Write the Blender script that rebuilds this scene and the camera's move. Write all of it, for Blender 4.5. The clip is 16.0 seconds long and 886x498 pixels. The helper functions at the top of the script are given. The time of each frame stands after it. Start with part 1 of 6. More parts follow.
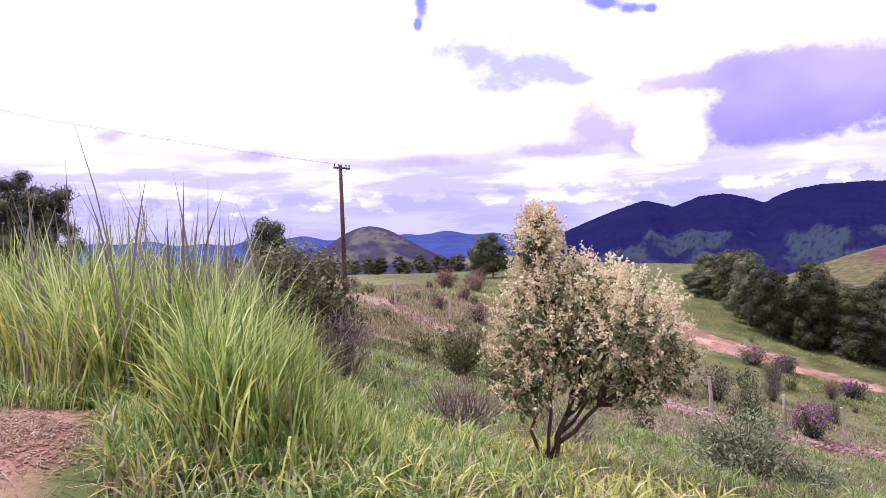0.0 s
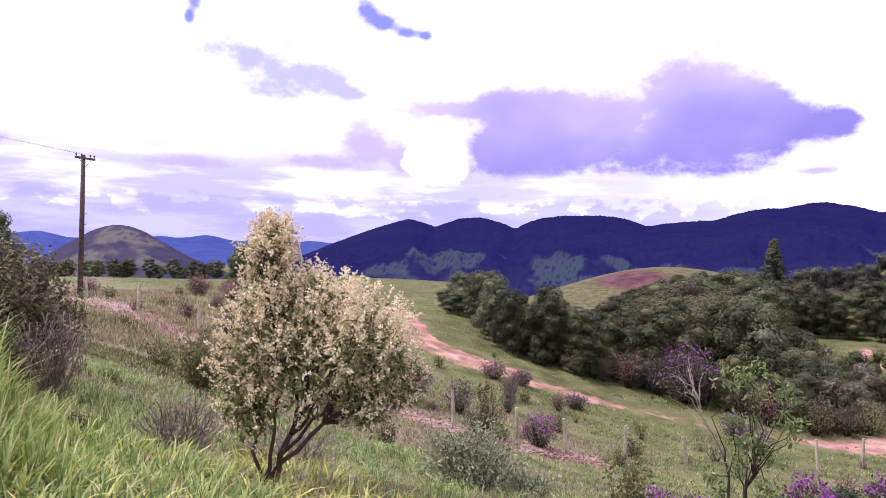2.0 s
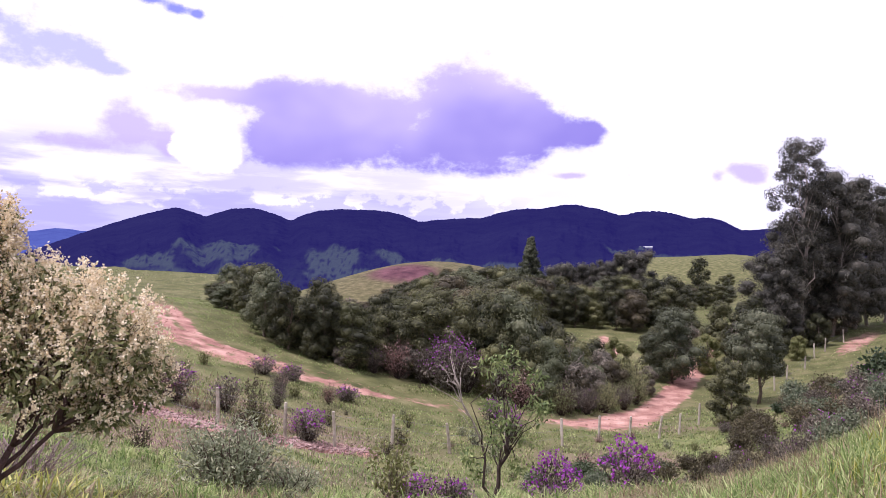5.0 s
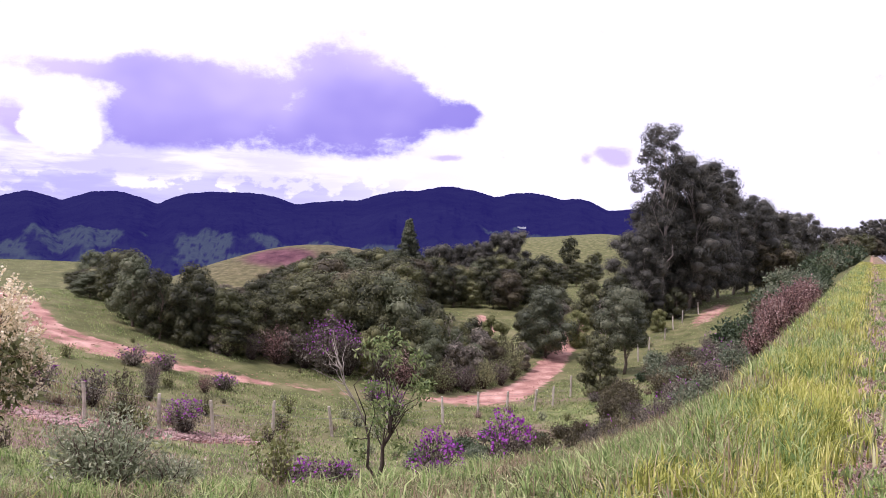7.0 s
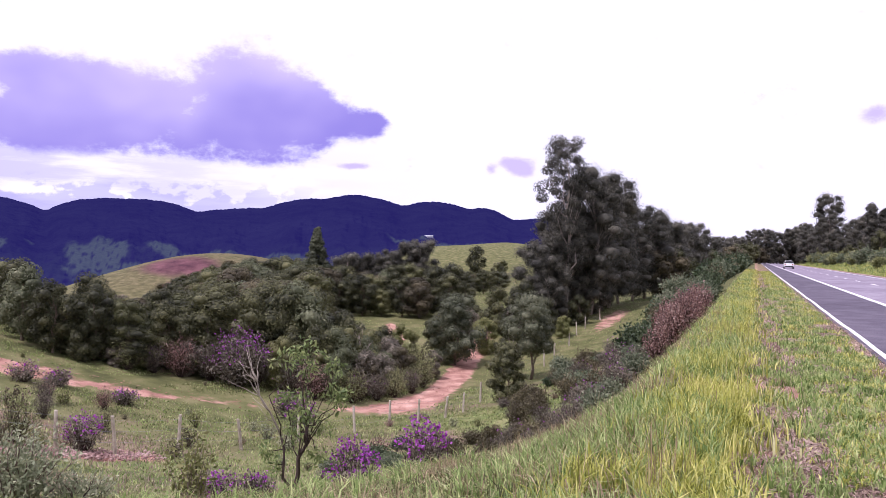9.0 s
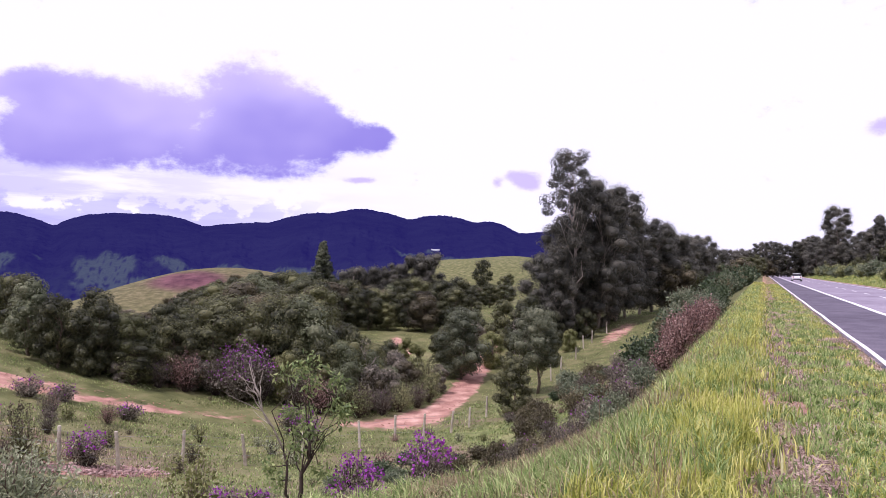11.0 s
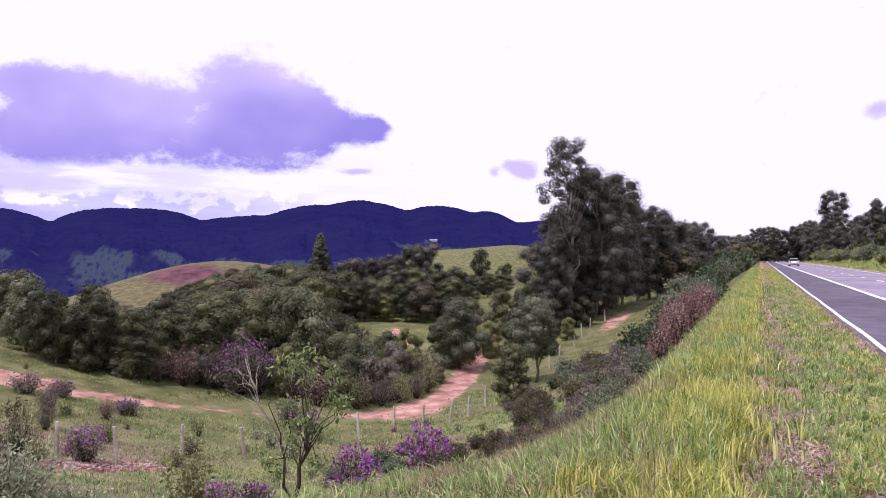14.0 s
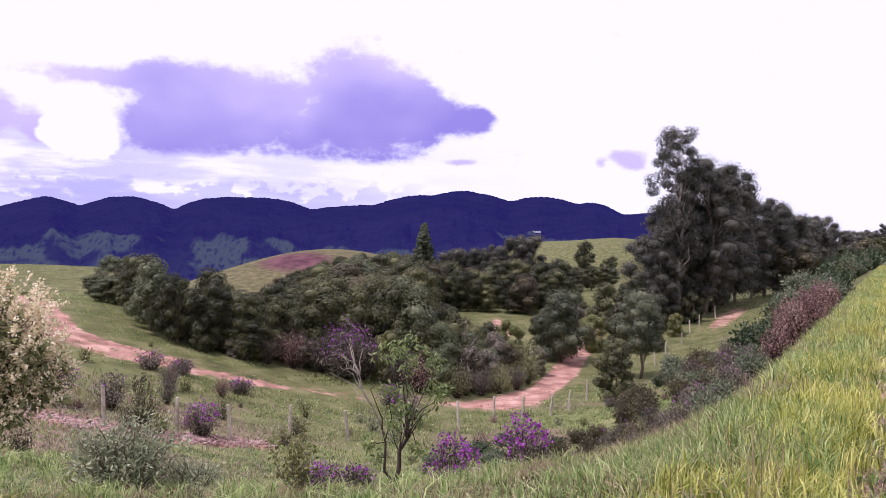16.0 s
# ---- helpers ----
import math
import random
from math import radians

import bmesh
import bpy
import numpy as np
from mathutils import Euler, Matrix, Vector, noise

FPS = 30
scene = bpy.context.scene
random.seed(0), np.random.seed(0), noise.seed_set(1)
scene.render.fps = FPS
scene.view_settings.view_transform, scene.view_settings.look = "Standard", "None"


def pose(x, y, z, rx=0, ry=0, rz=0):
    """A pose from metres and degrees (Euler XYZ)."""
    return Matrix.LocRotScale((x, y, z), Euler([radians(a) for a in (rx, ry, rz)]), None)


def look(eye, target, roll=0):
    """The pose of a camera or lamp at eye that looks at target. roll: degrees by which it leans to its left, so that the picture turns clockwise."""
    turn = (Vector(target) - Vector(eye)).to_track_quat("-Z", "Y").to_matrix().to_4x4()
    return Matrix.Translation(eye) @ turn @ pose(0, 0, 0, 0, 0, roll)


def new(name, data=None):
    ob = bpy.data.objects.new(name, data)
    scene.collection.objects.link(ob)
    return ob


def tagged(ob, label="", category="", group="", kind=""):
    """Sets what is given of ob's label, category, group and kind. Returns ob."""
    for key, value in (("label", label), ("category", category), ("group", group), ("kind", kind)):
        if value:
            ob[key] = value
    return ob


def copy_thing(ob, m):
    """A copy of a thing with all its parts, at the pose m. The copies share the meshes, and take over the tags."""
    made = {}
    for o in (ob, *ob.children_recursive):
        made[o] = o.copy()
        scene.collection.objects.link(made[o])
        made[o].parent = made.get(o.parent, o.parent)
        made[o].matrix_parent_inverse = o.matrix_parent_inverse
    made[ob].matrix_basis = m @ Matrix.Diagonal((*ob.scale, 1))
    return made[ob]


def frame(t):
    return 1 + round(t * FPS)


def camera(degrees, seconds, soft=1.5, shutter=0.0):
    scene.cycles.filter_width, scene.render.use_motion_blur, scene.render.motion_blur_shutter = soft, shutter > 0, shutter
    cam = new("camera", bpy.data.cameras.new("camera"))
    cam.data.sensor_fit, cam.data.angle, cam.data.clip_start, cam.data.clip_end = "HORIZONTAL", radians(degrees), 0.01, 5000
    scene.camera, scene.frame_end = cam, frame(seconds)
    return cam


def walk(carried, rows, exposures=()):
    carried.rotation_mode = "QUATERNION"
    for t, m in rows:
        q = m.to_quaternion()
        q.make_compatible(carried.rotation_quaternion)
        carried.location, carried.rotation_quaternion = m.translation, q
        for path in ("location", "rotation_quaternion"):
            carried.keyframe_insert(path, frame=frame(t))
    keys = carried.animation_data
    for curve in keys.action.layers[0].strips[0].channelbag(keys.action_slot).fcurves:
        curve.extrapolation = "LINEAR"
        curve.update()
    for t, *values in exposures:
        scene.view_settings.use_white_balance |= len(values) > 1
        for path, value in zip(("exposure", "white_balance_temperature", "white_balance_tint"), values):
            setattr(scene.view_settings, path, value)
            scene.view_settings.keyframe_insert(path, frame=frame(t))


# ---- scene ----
cam = camera(62.2, 16.0, soft=0.6)
PATH = [
    (0.0, pose(-0.23, -0.07, 1.7, 90.41, 2.32, -14.70)),
    (0.5, pose(-0.27, -0.01, 1.7, 90.37, 1.10, -17.95)),
    (1.0, pose(-0.14, 0.02, 1.7, 90.55, 0.61, -25.00)),
    (1.5, pose(-0.08, 0.03, 1.7, 89.53, 0.74, -29.46)),
    (2.0, pose(0.10, 0.00, 1.7, 91.11, -0.85, -32.88)),
    (2.5, pose(0.31, -0.01, 1.7, 91.59, 0.13, -34.24)),
    (3.0, pose(0.42, -0.03, 1.7, 91.40, -0.54, -36.87)),
    (3.5, pose(0.40, 0.02, 1.7, 90.91, -0.76, -39.97)),
    (4.0, pose(0.30, 0.01, 1.7, 90.48, -1.01, -44.06)),
    (4.5, pose(0.25, -0.01, 1.7, 90.79, -1.21, -47.83)),
    (7.0, pose(0.08, -0.06, 1.7, 89.75, -0.74, -59.73)),
    (7.5, pose(-0.18, 0.03, 1.7, 90.11, 0.03, -64.43)),
    (8.0, pose(-0.24, 0.04, 1.7, 90.85, -2.02, -65.39)),
    (8.5, pose(-0.24, 0.05, 1.7, 89.97, -0.89, -65.79)),
    (9.0, pose(-0.21, 0.06, 1.7, 90.50, -0.67, -66.96)),
    (11.5, pose(-0.08, 0.04, 1.7, 91.68, -0.48, -66.40)),
    (12.0, pose(-0.10, 0.05, 1.7, 91.33, -0.74, -67.36)),
    (12.5, pose(-0.12, 0.06, 1.7, 91.00, -1.18, -68.32)),
    (13.0, pose(-0.12, 0.06, 1.7, 90.28, -1.64, -69.10)),
    (13.5, pose(-0.05, 0.02, 1.7, 90.03, -0.14, -67.47)),
    (14.0, pose(0.01, -0.01, 1.7, 90.80, 0.36, -66.61)),
    (14.5, pose(0.05, -0.05, 1.7, 90.95, -1.96, -64.30)),
    (15.0, pose(0.07, -0.08, 1.7, 90.48, -1.07, -63.22)),
    (15.5, pose(0.10, -0.06, 1.7, 89.95, -1.49, -60.66)),
    (16.0, pose(0.04, -0.03, 1.7, 90.07, -0.61, -58.60)),
]
walk(cam, PATH, exposures=[(0.0, 0.03, 5850, 31), (4.5, 0.0, 5850, 31), (7.0, -0.03, 5850, 31), (16.0, -0.12, 5850, 31)])

# ---- sky and sun ----
SUN_EL, SUN_AZ = 64.0, -62.0          # degrees; azimuth clockwise from +y
world = bpy.data.worlds.new("sky")
scene.world = world
world.use_nodes = True
wn, wl = world.node_tree.nodes, world.node_tree.links
wn.clear()


def wmath(op, a, b=0.0, clamp=False):
    n = wn.new("ShaderNodeMath")
    n.operation, n.use_clamp = op, clamp
    for socket, value in zip(n.inputs, (a, b)):
        if isinstance(value, (int, float)):
            socket.default_value = value
        else:
            wl.new(value, socket)
    return n.outputs[0]


def wramp(value, a, b):
    n = wn.new("ShaderNodeMapRange")
    n.interpolation_type = "SMOOTHSTEP"
    wl.new(value, n.inputs[0])
    n.inputs[1].default_value, n.inputs[2].default_value = a, b
    return n.outputs[0]


def wnoise(vector, scale, detail, rough=0.55):
    n = wn.new("ShaderNodeTexNoise")
    n.inputs["Scale"].default_value, n.inputs["Detail"].default_value, n.inputs["Roughness"].default_value = scale, detail, rough
    wl.new(vector, n.inputs["Vector"])
    return n.outputs["Fac"]


def wmix(fac, a, b):
    n = wn.new("ShaderNodeMix")
    n.data_type = "RGBA"
    for socket, value in ((n.inputs[0], fac), (n.inputs[6], a), (n.inputs[7], b)):
        if isinstance(value, (tuple, float)):
            socket.default_value = value
        else:
            wl.new(value, socket)
    return n.outputs[2]


sky = wn.new("ShaderNodeTexSky")
sky.sky_type, sky.sun_disc = "NISHITA", False
sky.sun_elevation, sky.sun_rotation = radians(SUN_EL), radians(SUN_AZ)
coord = wn.new("ShaderNodeTexCoord")
split = wn.new("ShaderNodeSeparateXYZ")
wl.new(coord.outputs["Generated"], split.inputs[0])
deg = 57.29578
az = wmath("MULTIPLY", wmath("ARCTAN2", split.outputs[0], split.outputs[1]), deg)
el = wmath("MULTIPLY", wmath("ARCSINE", split.outputs[2]), deg)
stretch = wn.new("ShaderNodeCombineXYZ")
wl.new(az, stretch.inputs[0])
wl.new(wmath("MULTIPLY", el, 1.5), stretch.inputs[1])
flat = wn.new("ShaderNodeCombineXYZ")
wl.new(az, flat.inputs[0])
wl.new(wmath("MULTIPLY", el, 6.0), flat.inputs[1])
ragged = wmath("SUBTRACT", wnoise(stretch.outputs[0], 0.16, 6, 0.6), 0.5)
frayed = wmath("SUBTRACT", wnoise(stretch.outputs[0], 0.55, 7, 0.65), 0.5)


def cloud(parts, soft=0.25, rag=2.4, fray=0.0):
    """Mask of a cloud of merged ellipses (azimuth, elevation, half width, half height) with a ragged rim."""
    total = None
    for a, e, w, h in parts:
        dx = wmath("DIVIDE", wmath("SUBTRACT", az, a), w)
        dy = wmath("DIVIDE", wmath("SUBTRACT", el, e), h)
        d = wmath("EXPONENT", wmath("MULTIPLY", wmath("ADD", wmath("MULTIPLY", dx, dx), wmath("MULTIPLY", dy, dy)), -1.0))
        total = d if total is None else wmath("ADD", total, d)
    rim = wmath("ADD", wmath("MULTIPLY", ragged, rag), wmath("MULTIPLY", frayed, fray))
    return wramp(wmath("ADD", wmath("SUBTRACT", total, 0.36), rim), 0.0, soft)


WHITE = (1.08, 1.08, 1.12, 1)
veil = wramp(wnoise(stretch.outputs[0], 0.09, 5), 0.24, 0.30)                 # thin white cover, with blue holes
scaled = wn.new("ShaderNodeVectorMath")
scaled.operation = "SCALE"
wl.new(sky.outputs[0], scaled.inputs[0])
scaled.inputs[3].default_value = 0.10
colour = wmix(veil, scaled.outputs[0], WHITE)
colour = wmix(cloud([(-4, 10, 18, 9), (33, 9.5, 3.0, 2.6), (84, 14, 22, 10), (60, 18, 16, 5)], 0.6), colour, WHITE)
# streaks low over the horizon
streak = wmath("MULTIPLY", wramp(wnoise(flat.outputs[0], 0.10, 6), 0.40, 0.56), wmath("MULTIPLY", wramp(el, 9.5, 6.0), wramp(az, 70.0, 24.0)))
colour = wmix(wmath("MULTIPLY", streak, 0.72), colour, (0.55, 0.51, 0.89, 1))
# heaped white heads above the mountains, with shade between them
heads = wmath("MULTIPLY", wramp(wmath("ADD", wnoise(stretch.outputs[0], 0.42, 6), wmath("MULTIPLY", wmath("SUBTRACT", 5.0, el), 0.09)), 0.50, 0.58), wmath("MULTIPLY", wramp(el, 5.6, 4.6), wramp(az, 62.0, 48.0)))
colour = wmix(wmath("MULTIPLY", heads, 0.6), colour, (0.50, 0.48, 0.84, 1))
# puffs of lavender, and a torn blue-grey one
puffs = cloud([(26.4, 9.8, 2.2, 1.4), (27.8, 8.4, 2.2, 1.1), (29.6, 7.8, 0.7, 1.2), (23.5, 7.6, 3.0, 0.7), (14, 7.2, 5.0, 0.6), (1, 8.0, 2.2, 0.6), (-9.5, 9.2, 1.6, 0.7), (73.2, 6.7, 1.2, 0.8), (72.0, 7.2, 1.0, 0.6), (97.4, 9.8, 1.3, 0.9), (59.8, 6.8, 1.4, 0.3), (70.6, 6.7, 0.5, 0.5)], 0.7, 1.0, 1.3)
colour = wmix(wmath("MULTIPLY", puffs, 0.75), colour, (0.62, 0.50, 0.93, 1))
torn = cloud([(15.8, 15.4, 2.2, 1.1), (18.6, 14.9, 2.0, 1.1), (21.8, 14.2, 2.4, 1.1), (24.4, 13.5, 1.8, 1.1), (19.2, 12.8, 2.0, 0.9), (26.0, 12.7, 1.0, 0.5)], 0.8, 1.5, 2.4)
colour = wmix(wmath("MULTIPLY", torn, 0.7), colour, (0.48, 0.50, 0.90, 1))
blue = cloud([(13.8, 18.8, 0.6, 1.3), (13.4, 17.4, 0.4, 0.5), (26.6, 18.9, 1.0, 1.0), (28.0, 18.0, 1.2, 0.7), (29.8, 17.5, 0.9, 0.5), (31.3, 17.3, 0.6, 0.4)], 0.6, 0.9, 1.3)
colour = wmix(wmath("MULTIPLY", blue, 0.85), colour, (0.20, 0.24, 0.80, 1))
# the large grey cloud: flat foot, domed top, a long thin arm, and a bright white head against its near end
big = cloud([(45.0, 8.6, 8.0, 3.2), (38.0, 8.4, 3.4, 2.6), (51.0, 12.6, 3.8, 3.4), (42.5, 11.6, 4.4, 2.2), (32.6, 11.9, 4.0, 0.75), (37.6, 12.1, 3.0, 1.3), (54.6, 9.9, 3.8, 3.4), (59.0, 10.1, 2.6, 1.7), (61.4, 10.0, 1.3, 1.2), (56.2, 11.6, 2.0, 1.5)], 0.65, 1.0, 1.5)
foot = wramp(wmath("ADD", el, wmath("ADD", wmath("MULTIPLY", ragged, 1.5), wmath("ADD", wmath("MULTIPLY", frayed, 0.9), wmath("MULTIPLY", wramp(az, 56.5, 59.5), -1.9)))), 6.4, 7.3)
head = cloud([(32.4, 8.6, 1.9, 2.2), (30.9, 7.8, 1.3, 1.5), (33.6, 7.4, 1.0, 1.1)], 0.25, 1.3, 1.0)
big = wmath("MULTIPLY", wmath("MULTIPLY", big, foot), wmath("SUBTRACT", 1.0, head))
colour = wmix(head, colour, WHITE)
billow = wnoise(stretch.outputs[0], 0.075, 3, 0.5)
body = wramp(wmath("ADD", el, wmath("ADD", wmath("MULTIPLY", wmath("SUBTRACT", billow, 0.5), 16.0), wmath("MULTIPLY", wmath("SUBTRACT", 48.0, az), 0.10))), 5.5, 17.0)
colour = wmix(wmath("MULTIPLY", big, 0.96), colour, wmix(body, (0.31, 0.26, 0.73, 1), (0.78, 0.68, 1.0, 1)))
# dull ground colour under the horizon
colour = wmix(wramp(el, -1.0, -4.0), colour, (0.12, 0.13, 0.10, 1))
background = wn.new("ShaderNodeBackground")
wl.new(colour, background.inputs[0])
background.inputs[1].default_value = 1.0
out = wn.new("ShaderNodeOutputWorld")
wl.new(background.outputs[0], out.inputs[0])

sun = new("sun", bpy.data.lights.new("sun", "SUN"))
sun.data.energy, sun.data.angle, sun.data.color = 4.2, radians(1.0), (1.0, 0.95, 0.86)
sun_dir = Vector((math.sin(radians(SUN_AZ)) * math.cos(radians(SUN_EL)), math.cos(radians(SUN_AZ)) * math.cos(radians(SUN_EL)), math.sin(radians(SUN_EL))))
sun.matrix_world = look(sun_dir * 100, (0, 0, 0))

# ---- materials ----
def material(name, stops, scale=1.0, rough=0.85, bump=0.3, bump_scale=40.0, by="noise", through_light=0.0, spread=0.5, metal=0.0, spec=0.3, big=0.35):
    """A surface whose colour runs through stops: by noise, by island (each leaf) or by object, shifted by a coarser noise."""
    m = bpy.data.materials.new(name)
    m.use_nodes = True
    n, l = m.node_tree.nodes, m.node_tree.links
    n.clear()
    coord = n.new("ShaderNodeTexCoord")
    geo = n.new("ShaderNodeNewGeometry")
    fine, coarse = n.new("ShaderNodeTexNoise"), n.new("ShaderNodeTexNoise")
    for tex, s, d in ((fine, scale, 6), (coarse, scale * 0.13, 3)):
        tex.inputs["Scale"].default_value, tex.inputs["Detail"].default_value = s, d
        l.new(geo.outputs["Position"], tex.inputs["Vector"])
    value = fine.outputs["Fac"]
    if by != "noise":
        ob = n.new("ShaderNodeObjectInfo")
        mix = n.new("ShaderNodeMix")
        mix.inputs[0].default_value = spread
        l.new(ob.outputs["Random"] if by == "object" else geo.outputs["Random Per Island"], mix.inputs[2])
        l.new(ob.outputs["Random"], mix.inputs[3])
        clumps = n.new("ShaderNodeMath")           # patches of lighter and darker growth
        clumps.operation = "MULTIPLY_ADD"
        l.new(fine.outputs["Fac"], clumps.inputs[0])
        clumps.inputs[1].default_value, clumps.inputs[2].default_value = 1.5, -0.75
        both = n.new("ShaderNodeMath")
        l.new(clumps.outputs[0], both.inputs[0]), l.new(mix.outputs[0], both.inputs[1])
        value = both.outputs[0]
    add = n.new("ShaderNodeMath")
    add.operation = "MULTIPLY_ADD"
    l.new(coarse.outputs["Fac"], add.inputs[0])
    add.inputs[1].default_value = big * 2
    shift = n.new("ShaderNodeMath")
    shift.operation = "SUBTRACT"
    l.new(value, shift.inputs[0])
    shift.inputs[1].default_value = big
    l.new(shift.outputs[0], add.inputs[2])
    ramp = n.new("ShaderNodeValToRGB")
    l.new(add.outputs[0], ramp.inputs[0])
    while len(ramp.color_ramp.elements) < len(stops):
        ramp.color_ramp.elements.new(0.5)
    lo, hi = (0.25, 0.75) if by == "noise" else (0.0, 1.0)
    for i, (e, c) in enumerate(zip(ramp.color_ramp.elements, stops)):
        e.position, e.color = lo + (hi - lo) * i / (len(stops) - 1), (*c, 1)
    bsdf = n.new("ShaderNodeBsdfPrincipled")
    l.new(ramp.outputs[0], bsdf.inputs["Base Color"])
    bsdf.inputs["Roughness"].default_value, bsdf.inputs["Metallic"].default_value = rough, metal
    bsdf.inputs["Specular IOR Level"].default_value = spec
    if bump:
        grain = n.new("ShaderNodeTexNoise")
        grain.inputs["Scale"].default_value, grain.inputs["Detail"].default_value = bump_scale, 5
        l.new(geo.outputs["Position"], grain.inputs["Vector"])
        b = n.new("ShaderNodeBump")
        b.inputs["Strength"].default_value, b.inputs["Distance"].default_value = bump, 1.0 / bump_scale
        l.new(grain.outputs["Fac"], b.inputs["Height"])
        l.new(b.outputs[0], bsdf.inputs["Normal"])
    last = bsdf.outputs[0]
    if through_light:
        trans = n.new("ShaderNodeBsdfTranslucent")
        l.new(ramp.outputs[0], trans.inputs[0])
        mix = n.new("ShaderNodeMixShader")
        mix.inputs[0].default_value = through_light
        l.new(last, mix.inputs[1])
        l.new(trans.outputs[0], mix.inputs[2])
        last = mix.outputs[0]
    end = n.new("ShaderNodeOutputMaterial")
    l.new(last, end.inputs[0])
    return m


def leafy_mat(name, stops, t=0.3, spread=0.1, big=0.2, rough=0.6, patch=0.4):
    return material(name, stops, patch, rough, 0, 1, "island", t, spread, 0, 0.3, big)


BARK = material("bark", [(0.06, 0.045, 0.035), (0.16, 0.12, 0.09), (0.25, 0.20, 0.16)], 9, 0.9, 0.8, 30)
BARK_DARK = material("dark bark", [(0.03, 0.02, 0.018), (0.08, 0.055, 0.045)], 9, 0.9, 0.8, 30)
BARK_PALE = material("pale bark", [(0.20, 0.16, 0.13), (0.42, 0.36, 0.30)], 4, 0.8, 0.5, 25)
LEAF_WOOD = leafy_mat("wood leaves", [(0.016, 0.018, 0.008), (0.048, 0.051, 0.021), (0.145, 0.144, 0.060)], 0.2, 0.35)
LEAF_TREE = leafy_mat("tree leaves", [(0.035, 0.042, 0.022), (0.080, 0.090, 0.048), (0.165, 0.172, 0.10)], 0.15, 0.2)
LEAF_GREEN = leafy_mat("green leaves", [(0.09, 0.135, 0.045), (0.21, 0.27, 0.095), (0.38, 0.42, 0.17)], 0.4)
LEAF_EUC = leafy_mat("eucalyptus leaves", [(0.032, 0.033, 0.026), (0.080, 0.077, 0.058), (0.18, 0.166, 0.125)], 0.25)
LEAF_GREY = leafy_mat("grey leaves", [(0.17, 0.20, 0.11), (0.31, 0.335, 0.20), (0.50, 0.50, 0.33)])
LEAF_OLIVE = leafy_mat("olive leaves", [(0.09, 0.10, 0.03), (0.17, 0.18, 0.06), (0.28, 0.27, 0.11)])
LEAF_DARK = leafy_mat("dark leaves", [(0.048, 0.042, 0.024), (0.115, 0.100, 0.052), (0.24, 0.21, 0.115)])
LEAF_RED = leafy_mat("red leaves", [(0.12, 0.062, 0.052), (0.265, 0.150, 0.125), (0.45, 0.32, 0.27)])
LEAF_SHRUB = leafy_mat("olive shrub leaves", [(0.085, 0.095, 0.034), (0.20, 0.215, 0.085), (0.42, 0.42, 0.20)])
BARK_SHRUB = material("reddish shrub bark", [(0.045, 0.025, 0.022), (0.12, 0.07, 0.06)], 9, 0.9, 0.8, 30)
LEAF_WOOD_LIGHT = leafy_mat("lighter wood leaves", [(0.032, 0.036, 0.012), (0.088, 0.092, 0.032), (0.21, 0.20, 0.082)], 0.15, 0.4)
LEAF_WOOD_BROWN = leafy_mat("brownish wood leaves", [(0.028, 0.023, 0.013), (0.074, 0.062, 0.033), (0.18, 0.15, 0.08)], 0.15, 0.4)
LEAF_WOOD_GREY = leafy_mat("grey-green wood leaves", [(0.038, 0.048, 0.022), (0.090, 0.102, 0.048), (0.19, 0.20, 0.11)], 0.2, 0.3)
LEAF_BANK = leafy_mat("pale bank leaves", [(0.08, 0.105, 0.06), (0.155, 0.185, 0.11), (0.28, 0.30, 0.19)])
GRASS_BROWN = leafy_mat("brown mown straw", [(0.16, 0.10, 0.08), (0.36, 0.25, 0.20), (0.60, 0.46, 0.38)], 0.25)
GRASS_PINK = leafy_mat("faded pinkish grass", [(0.18, 0.12, 0.10), (0.38, 0.265, 0.22), (0.60, 0.46, 0.39)], 0.35, 0.1, 0.32, patch=7.0)
LEAF_DUSK = leafy_mat("dusky leaves", [(0.065, 0.058, 0.042), (0.155, 0.135, 0.10), (0.30, 0.26, 0.20)], 0.3, patch=1.5)
LEAF_GREEN2 = leafy_mat("deep green leaves", [(0.035, 0.06, 0.03), (0.075, 0.105, 0.05), (0.14, 0.17, 0.09)], 0.2)
TWIG = leafy_mat("dry twigs", [(0.13, 0.09, 0.085), (0.24, 0.17, 0.16), (0.34, 0.25, 0.22)], 0.1)
CREAM = leafy_mat("cream blossom", [(0.54, 0.43, 0.25), (0.80, 0.67, 0.44), (0.95, 0.86, 0.66)], 0.35)
PURPLE = leafy_mat("purple blossom", [(0.17, 0.018, 0.20), (0.34, 0.045, 0.38), (0.50, 0.14, 0.54)], 0.3)
GRASS_YELLOW = leafy_mat("yellow grass", [(0.18, 0.205, 0.035), (0.48, 0.49, 0.10), (0.80, 0.74, 0.28)], 0.4, 0.1, 0.32, patch=7.0)
GRASS_GREEN = leafy_mat("green grass", [(0.10, 0.165, 0.040), (0.27, 0.37, 0.11), (0.60, 0.64, 0.29)], 0.45, 0.1, 0.32, patch=7.0)
GRASS_PALE = leafy_mat("pale leafy grass", [(0.18, 0.23, 0.08), (0.39, 0.45, 0.20), (0.70, 0.70, 0.40)], 0.4, 0.1, 0.3, patch=5.0)
GRASS_GREEN_DEEP = leafy_mat("deep green grass", [(0.06, 0.068, 0.024), (0.135, 0.14, 0.052), (0.27, 0.25, 0.115)], 0.35)
